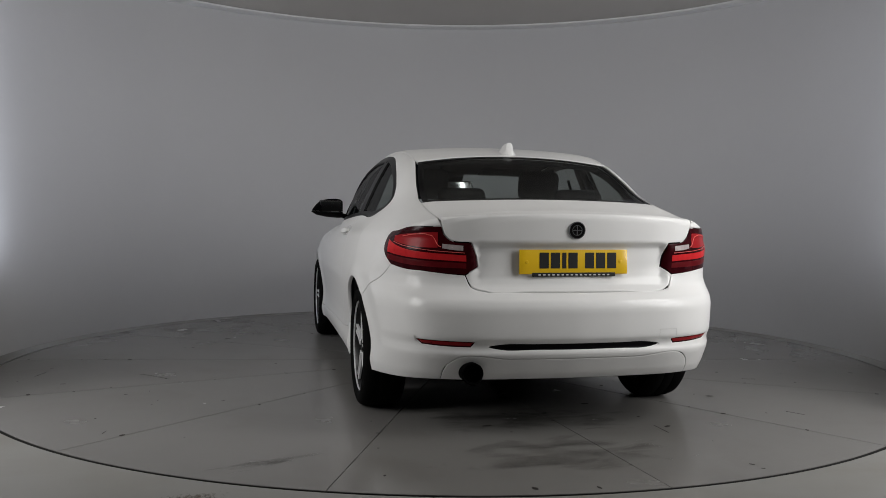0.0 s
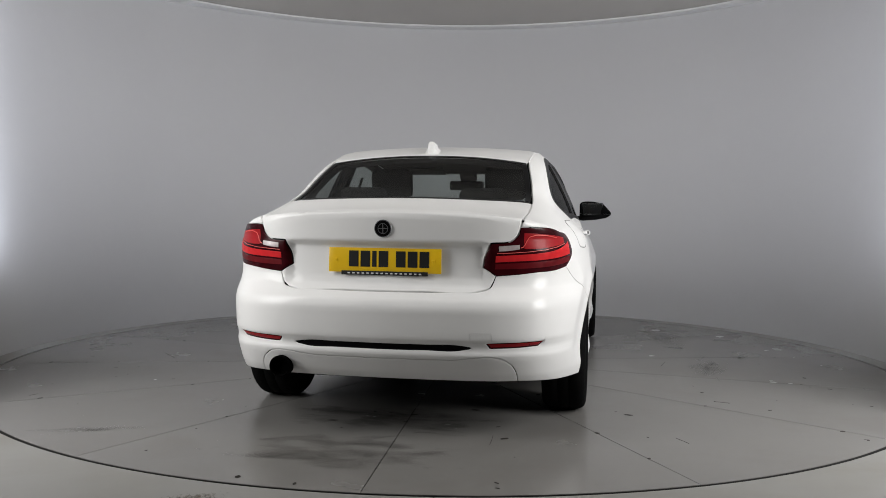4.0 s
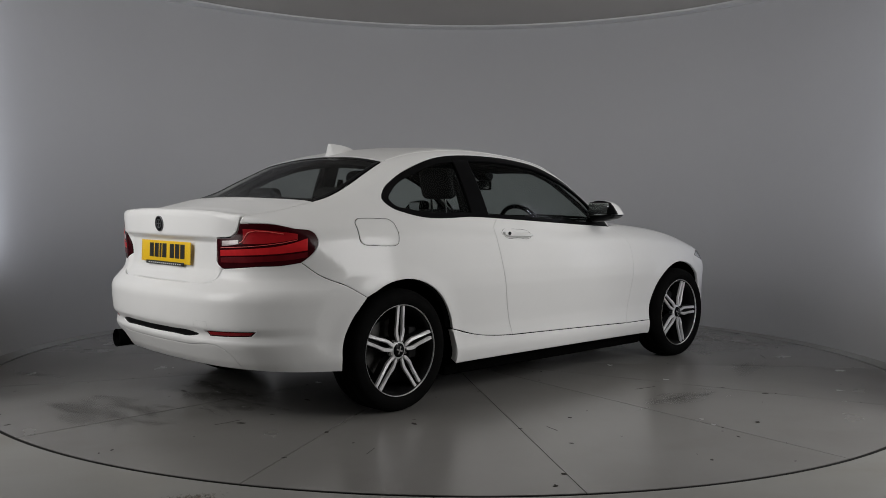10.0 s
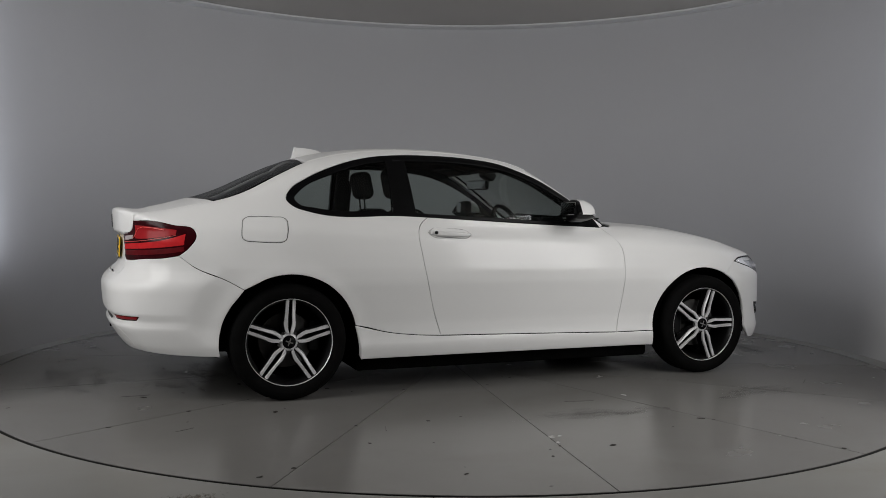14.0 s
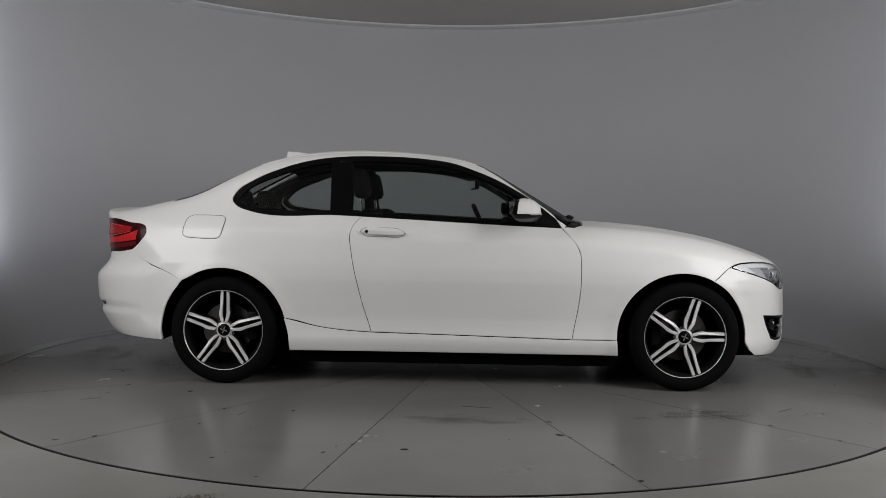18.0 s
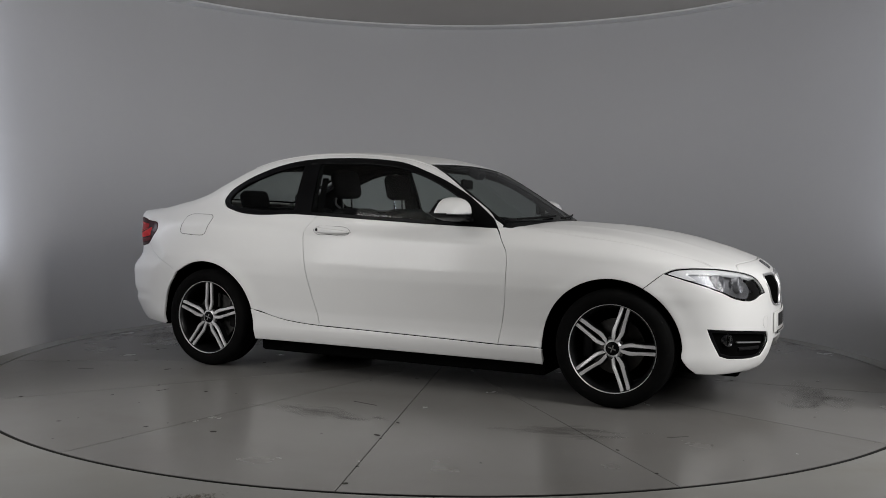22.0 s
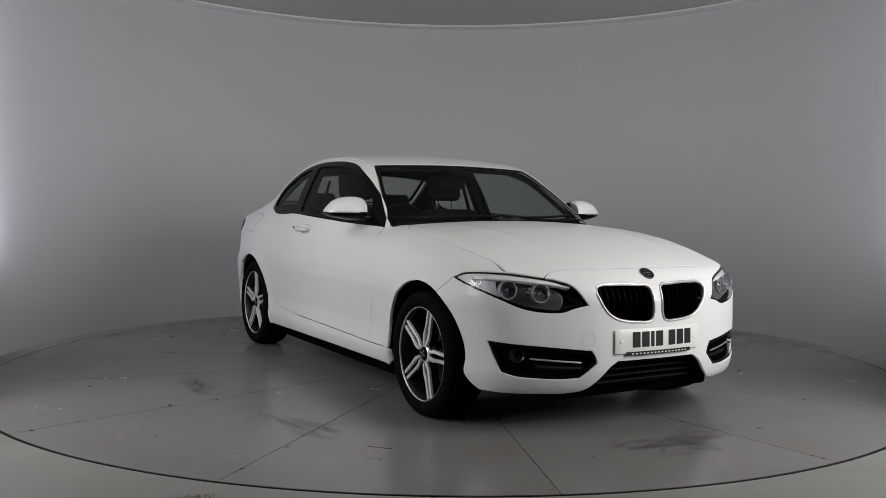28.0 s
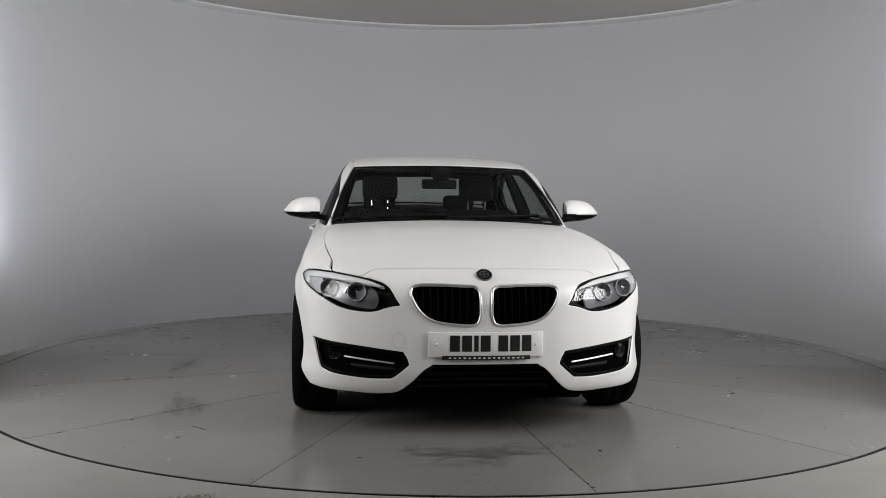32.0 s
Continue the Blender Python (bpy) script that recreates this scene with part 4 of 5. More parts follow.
            panel("fuel_flap", lg, flap_rim, PAINT, car, gap=0.0035, depth=0.002, raise_=0.0015, label="white fuel flap")


build_shell()


def skin_at(chart, *uv):
    p = chart.out(np.array([uv]))
    return Vector(p[0]), Vector(skin_normal(p)[0])


def frame_at(p, n, up=(0, 0, 1)):
    """A pose at p whose z axis is n and whose y axis leans up."""
    z = Vector(n).normalized()
    x = Vector(up).cross(z).normalized()
    y = z.cross(x)
    return Matrix((x, y, z)).transposed().to_4x4().copy() if p is None else Matrix.Translation(p) @ Matrix((x, y, z)).transposed().to_4x4()


def emblem(parent, at, n, r):
    m = frame_at(at, n)
    hub = part("emblem", shift(lathe([(0.0, 0.004), (r * 0.97, 0.0035), (r * 1.0, 0.002), (r, -0.004)], "Z", 40), m), BLACK_GLOSS, parent, "round dark emblem with a plain cross")
    part("emblem_ring", shift(lathe([(r * 1.04, -0.003), (r * 1.05, 0.003), (r * 1.0, 0.0055), (r * 0.95, 0.0035)], "Z", 40), m), EMBLEM_GREY, hub)
    part("emblem_ring", shift(lathe([(r * 0.62, 0.0034), (r * 0.62, 0.0052), (r * 0.56, 0.0052), (r * 0.56, 0.0034)], "Z", 40), m), EMBLEM_GREY, hub)
    for a in (0, 90):
        part("emblem_bar", shift(bevelled_box(r * 1.15, r * 0.09, 0.002, 0), m @ pose(0, 0, 0.0045, 0, 0, a)), EMBLEM_GREY, hub)


def plate(parent, at, n, mat, name, label, bend=0.0):
    """A number plate with bars; bend: how far its ends lie behind its middle."""
    m = frame_at(at, n)

    def bent(bm):
        bmesh.ops.subdivide_edges(bm, edges=[e for e in bm.edges if abs(e.verts[0].co.x - e.verts[1].co.x) > 0.1], cuts=15)
        for v in bm.verts:
            v.co.z -= bend * (v.co.x / 0.26) ** 2
        return shift(bm, m)

    pl = part(name, bent(bevelled_box(0.52, 0.111, 0.006, 0.002)), mat, parent, label)
    x, gap = -0.165, 0.010
    for k in range(7):
        w = 0.020 if k == 2 else 0.044
        c = x + w / 2
        part("plate_bar", shift(bevelled_box(w, 0.072, 0.0016, 0.0004, 1), m @ pose(c, 0.006, 0.0036 - bend * (c / 0.26) ** 2, 0, math.degrees(2 * bend * c / 0.26**2), 0)), PLATE_INK, pl)
        x += w + gap + (0.026 if k == 3 else 0)
    part("dealer_strip", bent(shift(bevelled_box(0.40, 0.018, 0.004, 0.001, 1), pose(0.0, -0.058, 0.003))), PLATE_INK, pl, "black strip with pale bars for small lettering")
    for k in range(16):
        c = -0.165 + 0.022 * k
        part("strip_bar", shift(bevelled_box(0.011, 0.006, 0.001, 0), m @ pose(c, -0.059, 0.0056 - bend * (c / 0.26) ** 2, 0, math.degrees(2 * bend * c / 0.26**2), 0)), PALE_INK, pl)
    for c in (-0.225, 0.225):
        part("screw_cap", shift(lathe([(0.0, 0.003), (0.007, 0.002), (0.008, 0)], "Z", 14), m @ pose(c, 0.0, 0.003 - bend * (c / 0.26) ** 2)), mat, pl)


def build_front():
    fr = Chart("front")
    for s in (-1, 1):
        rim = outline(fr, kidney_rim(s))
        grille = panel("kidney_grille", fr, rim, BLACK, car, raise_=-0.045, gap=-0.006, depth=0.01, label="black kidney-shaped grille")
        band("grille_frame", fr, inset(rim, 0.002), 0.0135, 0.008, SATIN, grille, raise_=-0.002, label="bright chrome grille frame")
        for k in range(9):
            y = s * (0.052 + 0.033 * k)
            zs = np.linspace(0.50, 0.71, 24)
            ph = fr.back(np.array([q[:3] for q in on_front(*[(y, z) for z in zs])]))
            ok = inside(inset(rim, 0.004), ph)
            if ok.sum() < 3:
                continue
            pts = fr.out(ph[ok])
            bm = bmesh.new()
            rows = []
            for q in pts:
                rows.append([bm.verts.new((q[0] + dx, q[1] + s * dy, q[2])) for dx, dy in ((-0.012, -0.005), (-0.007, 0.0), (-0.012, 0.005), (-0.040, 0.004), (-0.040, -0.004))])
            for p, q in zip(rows, rows[1:]):
                for i in range(5):
                    bm.faces.new((p[i], p[(i + 1) % 5], q[(i + 1) % 5], q[i]))
            bmesh.ops.recalc_face_normals(bm, faces=bm.faces)
            part("slat", bm, UNDER, grille)
        rim = outline(fr, fog_rim(s))
        fog = panel("fog_recess", fr, rim, UNDER, car, raise_=-0.030, gap=-0.004, depth=0.0, label="black fog lamp recess")
        band("recess_wall", fr, inset(rim, 0.008), 0.016, 0.002, BLACK_GLOSS, fog, raise_=-0.007, label="gloss black edge of the recess")
        p, n = skin_at(fr, *fr.back(np.array([on_front((s * 0.690, 0.377))[0][:3]]))[0])
        m = frame_at(p - 0.022 * n, (n + Vector((0.8, 0, 0))).normalized() ) @ Matrix.Diagonal((0.70, 0.70, 0.70, 1))
        lampf = part("fog_lamp", shift(lathe([(0.0, -0.02), (0.028, -0.016), (0.042, 0.006), (0.046, 0.010), (0.049, 0.004), (0.05, -0.03)], "Z", 36), m), LAMP_DARK, fog, "round clear fog lamp")
        part("fog_lens", shift(lathe([(0.0, 0.014), (0.025, 0.012), (0.044, 0.005)], "Z", 36), m), LENS, lampf)
        pts = [Vector(q[:3]) for q in on_front(*[(s * y, z) for y, z in zip(np.linspace(0.410, 0.632, 10), np.linspace(0.344, 0.364, 10))])]
        part("chrome_blade", tube([q + Vector((-0.020, 0, 0)) for q in pts], 0.0042, 8), SATIN, fog, "thin chrome blade")
        pts = [Vector(q[:3]) for q in on_front(*[(s * y, z) for y, z in zip(np.linspace(0.40, 0.60, 8), np.linspace(0.315, 0.325, 8))])]
        part("recess_fin", tube([q + Vector((-0.034, 0, 0)) for q in pts], 0.010, 8), BLACK, fog)
        # headlamp
        rim = outline(fr, lamp_rim(s))
        bowl = panel("headlamp", fr, rim, LAMP_DARK, car, raise_=-0.07, gap=-0.002, depth=0.0, grid=0.03, label="headlamp with twin round lamps behind clear glass")
        band("lamp_wall", fr, inset(rim, 0.004), 0.007, 0.001, BLACK_GLOSS, bowl, raise_=-0.004)
        panel("lamp_lens", fr, rim, LENS, bowl, gap=0.0015, depth=0.006, raise_=-0.001, grid=0.025, round_=0.1, label="clear headlamp lens")
        inner = outline(fr, on_side(s, (1.622, 0.714, 1)) + on_front((s * 0.75, 0.727), (s * 0.70, 0.742), (s * 0.60, 0.731), (s * 0.540, 0.716), (s * 0.500, 0.680), (s * 0.492, 0.625), (s * 0.505, 0.592), (s * 0.58, 0.589), (s * 0.66, 0.603), (s * 0.745, 0.644)))
        # bowl round the twin lamps, a darker grey than the side reflector
        panel("reflector_bowl", fr, inner, LAMP_GREY, bowl, raise_=-0.042, gap=0, depth=0.01, grid=0.02, label="dark grey lamp bowl")
        outer = outline(fr, on_side(s, (1.640, 0.712, 1), (1.70, 0.722)) + on_front((s * 0.745, 0.722, 1), (s * 0.752, 0.68), (s * 0.742, 0.648, 1)) + on_side(s, (1.75, 0.655), (1.69, 0.686)))
        panel("side_reflector", fr, outer, LAMP_BOWL, bowl, raise_=-0.018, gap=0, depth=0.004, grid=0.014, label="silver ribbed side reflector")
        for y, z in ((0.640, 0.668), (0.628, 0.690)):
            p, n = skin_at(fr, *fr.back(np.array([on_front((s * y, z))[0][:3]]))[0])
            part("lamp_facet", shift(bevelled_box(0.016, 0.020, 0.006, 0.002), frame_at(p - 0.030 * n, (n + Vector((0.5, 0, 0.35))).normalized())), CHROME, bowl, "small bright facet")
        brow = outline(fr, on_side(s, (1.607, 0.721, 1), (1.650, 0.740), (1.71, 0.746)) + on_front((s * 0.69, 0.745), (s * 0.60, 0.731), (s * 0.534, 0.718), (s * 0.455, 0.690, 1), (s * 0.574, 0.708), (s * 0.70, 0.722)) + on_side(s, (1.712, 0.722, 1), (1.762, 0.690, 1), (1.70, 0.692), (1.645, 0.706)))
        panel("light_brow", fr, brow, LIGHT_GUIDE, bowl, raise_=-0.006, gap=0, depth=0.025, grid=0.012, label="white daytime light strip")
        amber = outline(fr, on_side(s, (1.655, 0.700, 1), (1.70, 0.704, 1), (1.735, 0.676, 1), (1.70, 0.680, 1)))
        panel("side_marker", fr, amber, AMBER, bowl, raise_=-0.03, gap=0, depth=0.01, grid=0.014, label="amber side marker")
        for y, z, r in ((0.700, 0.672, 0.042), (0.576, 0.660, 0.043)):
            p, n = skin_at(fr, *fr.back(np.array([on_front((s * y, z))[0][:3]]))[0])
            m = frame_at(p + Vector((-0.045, 0, 0)), (n * 0.5 + Vector((1, 0, 0))).normalized())
            eye = part("lamp_unit", shift(lathe([(r * 0.98, -0.02), (r, 0.016), (r * 0.95, 0.018), (r * 0.90, 0.012), (r * 0.80, -0.004), (r * 0.5, -0.02), (0, -0.03)], "Z", 40), m), LAMP_CUP, bowl, "round lamp with a bright ring")
            ring = [m @ Vector((r * math.cos(a), r * math.sin(a), 0.021)) for a in np.linspace(radians(130), radians(410), 40)]
            part("halo_ring", tube(ring, 0.0014, 8), LAMP_BOWL, eye, "pale ring light")
            part("bulb", shift(lathe([(0.0, 0.004), (r * 0.16, 0.001), (r * 0.20, -0.012)], "Z", 18), m), CHROME, eye, "small bright bulb cap")
            part("projector", shift(lathe([(0.0, 0.016), (r * 0.3, 0.012), (r * 0.5, 0.0), (r * 0.55, -0.012)], "Z", 28), m), LENS, eye)
    # lower intake
    part("intake_back", shift(bevelled_box(0.02, 0.90, 0.14, 0.006), pose(1.945, 0, 0.288)), UNDER, car, "black lower air intake")
    for k in range(4):
        part("intake_bar", shift(bevelled_box(0.03, 0.72 - 0.04 * k, 0.010, 0.003), pose(1.995 - 0.004 * k, 0, 0.322 - 0.03 * k)), BLACK, car)
    lip = [(2.00 - 0.30 * abs(y) ** 2, y, 0.222) for y in np.linspace(-0.44, 0.44, 17)]
    part("intake_lip", tube(lip, 0.010, 10, flat=0.7), UNDER, car, "black lip under the intake")
    p, n = skin_at(fr, 0.0, 0.437)
    plate(car, p + n * 0.008, n, WHITE_PLATE, "front_number_plate", "white number plate with black bars", 0.018)
    p, n = skin_at(fr, 0.0, 0.742)
    emblem(car, p + n * 0.001, n, 0.036)
    cap = outline(fr, [(*q[:3], False) for q in on_front(*[(-0.389 + 0.032 * math.cos(a), 0.452 + 0.034 * math.sin(a)) for a in np.linspace(0, 2 * math.pi, 14)[:-1]])])
    band("towing_cap_seam", fr, cap, 0.003, -0.001, PALE_INK, car, raise_=0.0006, label="seam of the round towing cap")


def build_rear():
    re_ = Chart("rear")
    for s in (-1, 1):
        rim = outline(re_, tail_rim(s))
        lamp = panel("tail_lamp", re_, rim, RED_DARK, car, gap=0.0012, depth=0.02, raise_=0.002, grid=0.018, round_=0.15, label="dark red wraparound tail lamp")
        def strip_of(us, tops, lows):
            """A field of the lamp between two lines, from its inner end to its outer end, by the angle round the tail."""
            uv = [(s * u, z) for u, z in zip(us, tops)] + [(s * u, z) for u, z in zip(us[::-1], lows[::-1])]
            p = re_.out(np.array(uv))
            return outline(re_, [(*q, i in (0, len(us) - 1, len(us), 2 * len(us) - 1)) for i, q in enumerate(p)], 0.010)

        us = [0.500, 0.55, 0.62, 0.70, 0.78, 0.85, 0.905]
        panel("light_band", re_, strip_of(us, [0.800, 0.803, 0.806, 0.810, 0.816, 0.824, 0.832], [0.777, 0.778, 0.780, 0.784, 0.790, 0.798, 0.808]), RED_MID, lamp, gap=0, depth=0.002, raise_=0.0030, grid=0.012, round_=0.1, label="red lower light band")
        panel("light_field", re_, strip_of(us, [0.836, 0.839, 0.843, 0.849, 0.859, 0.876, 0.896], [0.808, 0.811, 0.814, 0.818, 0.824, 0.832, 0.840]), RED_BRIGHT, lamp, gap=0, depth=0.002, raise_=0.0034, grid=0.012, round_=0.1, label="bright red light field")
        ut = [0.62, 0.68, 0.74, 0.80, 0.86]
        panel("upper_field", re_, strip_of(ut, [0.938, 0.936, 0.931, 0.925, 0.916], [0.868, 0.868, 0.872, 0.880, 0.892]), RED_LENS, lamp, gap=0, depth=0.002, raise_=0.0030, grid=0.014, round_=0.1, label="red upper lamp field")
        for line, r in (([(0.505, 0.847), (0.56, 0.850), (0.64, 0.855), (0.72, 0.862), (0.80, 0.874), (0.86, 0.888)], 0.0014), ([(0.605, 0.872), (0.615, 0.876), (0.625, 0.888), (0.633, 0.905), (0.645, 0.922), (0.68, 0.930), (0.74, 0.926), (0.80, 0.916)], 0.0019)):
            q = re_.out(np.array([(s * u, z) for u, z in line]))
            q = q + 0.0045 * skin_normal(q)
            part("light_guide", tube([Vector(v) for v in q], r, 8), RED_PINK, lamp, "pale red line of the light guide")
        rev = strip_of([0.512, 0.55, 0.60], [0.879, 0.882, 0.886], [0.857, 0.859, 0.866])
        panel("reversing_lamp", re_, rev, WHITE_LENS, lamp, gap=0, depth=0.002, raise_=0.0040, grid=0.012, round_=0.1, label="white reversing lamp")
    p, n = skin_at(re_, 0.0, 0.812)
    n = Vector((-1, 0, 0.03)).normalized()
    plate(car, Vector((p.x - 0.007, 0, 0.808)), n, YELLOW_PLATE, "rear_number_plate", "yellow number plate with black bars")
    p, n = skin_at(re_, 0.0, 0.952)
    emblem(car, p + n * 0.001, n, 0.038)
    # one flat black for the whole pipe, closed by a cap near its mouth
    ex = part("exhaust", shift(lathe([(0.046, 0.16), (0.048, 0.0), (0.049, -0.008), (0.045, -0.010), (0.042, 0.0), (0.040, 0.022), (0.0, 0.026)], "Z", 40), Matrix.Translation((-2.225, 0.48, 0.315)) @ pose(0, 0, 0, 0, 90, 0)), CHROME, car, "round dark exhaust tip")
    ex.data.materials[0] = EXHAUST
    # roof aerial
    bm = bmesh.new()
    rows = []
    for f in np.linspace(0, 1, 12):
        h = 0.070 * (f ** 0.8) if f < 0.92 else 0.066 * (1 - f) / 0.08 * 0.9
        w = 0.046 * min(1, 0.25 + 1.6 * f) * (1 if f < 0.95 else 0.7)
        x = -0.975 - 0.19 * f
        z0 = float(on_top((x, 0.0))[0][2]) - 0.004
        rows.append([bm.verts.new((x, y, z0 + q)) for y, q in ((-w, 0), (-w * 0.62, 0.18 * h + 0.004), (-w * 0.45, 0.45 * h + 0.005), (-w * 0.38, 0.82 * h + 0.006), (-w * 0.22, 0.98 * h + 0.007), (w * 0.22, 0.98 * h + 0.007), (w * 0.38, 0.82 * h + 0.006), (w * 0.45, 0.45 * h + 0.005), (w * 0.62, 0.18 * h + 0.004), (w, 0))])
    for p, q in zip(rows, rows[1:]):
        for i in range(9):
            bm.faces.new((p[i], p[i + 1], q[i + 1], q[i]))
    bm.faces.new(rows[-1])
    bm.faces.new(rows[0][::-1])
    bmesh.ops.recalc_face_normals(bm, faces=bm.faces)
    part("roof_aerial", bm, PAINT, car, "white shark-fin roof aerial")


build_front()
build_rear()


# ---- wheels ----
def build_wheel(s, ax, start):
    """A wheel seen from outside at the side s; start: degrees of its first pair of spokes."""
    wheel = new("wheel")
    wheel.parent = car
    wheel.matrix_basis = pose(ax, 0, 0.316)
    tagged(wheel, "alloy wheel with five twin spokes and black tyre")
    q = lambda prof, seg=72: lathe([(r, s * y) for r, y in prof], "Y", seg)
    part("tyre", q([(0.222, 0.67), (0.25, 0.665), (0.29, 0.668), (0.308, 0.685), (0.3165, 0.71), (0.3165, 0.745), (0.313, 0.75), (0.3165, 0.755), (0.3165, 0.80), (0.313, 0.805), (0.3165, 0.81), (0.3155, 0.845), (0.308, 0.868), (0.296, 0.880), (0.275, 0.887), (0.255, 0.884), (0.240, 0.876), (0.232, 0.868)]), RUBBER, wheel, "low-profile black tyre")
    part("rim_barrel", q([(0.231, 0.866), (0.222, 0.852), (0.214, 0.82), (0.206, 0.76), (0.208, 0.68), (0.222, 0.67)]), RIM_DARK, wheel, "dark rim barrel")
    part("rim_lip", q([(0.2355, 0.868), (0.236, 0.872), (0.2345, 0.874), (0.2325, 0.872), (0.2318, 0.864)]), ALLOY, wheel, "bright machined rim edge")
    part("brake_disc", q([(0.06, 0.76), (0.15, 0.76), (0.152, 0.75), (0.06, 0.745)], 48), STEEL, wheel, "steel brake disc")
    part("wheel_back", q([(0.0, 0.70), (0.206, 0.70)], 48), UNDER, wheel)
    cal = shift(bevelled_box(0.06, 0.06, 0.17, 0.015), pose(0.15 if ax < 0 else -0.15, s * 0.765, 0.02))
    part("brake_caliper", cal, BLACK, wheel)
    for k in range(5):
        a = radians(start + 72 * k)
        for t in (-1, 1):
            poly = ((0.042, 0.004), (0.062, 0.0065), (0.080, 0.0115), (0.102, 0.0138), (0.150, 0.0118), (0.231, 0.0090), (0.231, 0.0255), (0.150, 0.0265), (0.118, 0.0285), (0.106, 0.0310), (0.085, 0.0295), (0.052, 0.0200))
            for mat, name, y0, y1, grow in ((ALLOY, "spoke", 0.866, 0.854, 0.0), (RIM_DARK, "spoke_back", 0.8525, 0.815, 0.002)):
                bm = bmesh.new()
                lay = []
                for y, g in ((y0, grow), (y1, grow + (0.002 if name == "spoke" else 0.006))):
                    row = []
                    for i, (r, w) in enumerate(poly):
                        dip = -0.004 * (1 - min(1, abs(r - 0.13) / 0.1))
                        ww = w + (g if i > 5 else -g)
                        x, z = r * math.cos(a) - t * ww * math.sin(a), r * math.sin(a) + t * ww * math.cos(a)
                        row.append(bm.verts.new((x, s * (y + dip - 0.004), z)))
                    lay.append(row)
                bm.faces.new(lay[0])
                bm.faces.new(lay[1][::-1])
                for i in range(len(poly)):
                    j = (i + 1) % len(poly)
                    bm.faces.new((lay[0][i], lay[0][j], lay[1][j], lay[1][i]))
                bmesh.ops.recalc_face_normals(bm, faces=bm.faces)
                if name == "spoke":
                    bmesh.ops.bevel(bm, geom=[e for e in bm.edges], offset=0.0008, segments=1, affect="EDGES")
                part(name, bm, mat, wheel, smooth=False)
        r, b = 0.056, a + radians(36)
        part("wheel_bolt", shift(lathe([(0.0, 0.008), (0.008, 0.008), (0.009, 0.0)], "Z", 10), Matrix.Translation((r * math.cos(b), s * 0.838, r * math.sin(b))) @ pose(0, 0, 0, -90 * s, 0, 0)), STEEL, wheel)
    part("hub", q([(0.054, 0.825), (0.051, 0.842), (0.044, 0.851), (0.037, 0.855), (0.035, 0.850)], 48), ALLOY, wheel, "machined wheel hub")
    part("centre_cap", q([(0.0, 0.860), (0.030, 0.859), (0.036, 0.854), (0.037, 0.845)], 40), BLACK_GLOSS, wheel, "dark centre cap with a plain cross")
    for ang in (20, 110):
        part("cap_mark", shift(bevelled_box(0.042, 0.002, 0.007, 0), pose(0, s * 0.8605, 0, 0, ang, 0)), CHROME, wheel)


for s in (-1, 1):
    build_wheel(s, 1.345, 73)
    build_wheel(s, -1.345, 88)


def build_underside():
    # underbody lowered and widened, trays added, all black, to keep the ground beneath dark
    part("underbody", shift(bevelled_box(1.92, 1.60, 0.10, 0.02), pose(0.0, 0, 0.175)), UNDER, car, "dark underbody, set low and wide to block light beneath the car")
    part("rear_shade_tray", shift(bevelled_box(0.95, 0.98, 0.06, 0.02), pose(-1.45, 0, 0.250)), UNDER, car)
    part("front_shade_tray", shift(bevelled_box(1.00, 0.98, 0.06, 0.02), pose(1.44, 0, 0.185)), UNDER, car)
    part("cabin_floor", shift(bevelled_box(1.86, 1.62, 0.10, 0.02), pose(0, 0, 0.27)), UNDER, car)
    part("engine_bay", shift(bevelled_box(0.95, 1.00, 0.42, 0.03), pose(1.38, 0, 0.48)), UNDER, car)
    part("boot_floor", shift(bevelled_box(0.75, 1.0, 0.55, 0.05), pose(-1.70, 0, 0.55)), UNDER, car)
    for s in (-1, 1):
        for ax in (FRONT_AXLE, REAR_AXLE):
            bm = bmesh.new()
            rows = []
            for i in range(25):
                a = radians(-10 + 200 * i / 24)
                x, z = ax + ARCH * math.cos(a), 0.312 + ARCH * math.sin(a)
                lip = min(0.855, abs(on_side(s, (x, max(z, 0.27)))[0][1]) - 0.022)
                rows.append([bm.verts.new((ax + r * math.cos(a), s * y, 0.312 + r * math.sin(a))) for r, y in ((0.378, lip), (0.392, lip - 0.02), (0.392, 0.50), (0.05, 0.50))])
            for p, q in zip(rows, rows[1:]):
                for i in range(3):
                    bm.faces.new((p[i], p[i + 1], q[i + 1], q[i]))
            part("wheel_arch_liner", bm, UNDER, car, "black wheel arch liner")


build_underside()


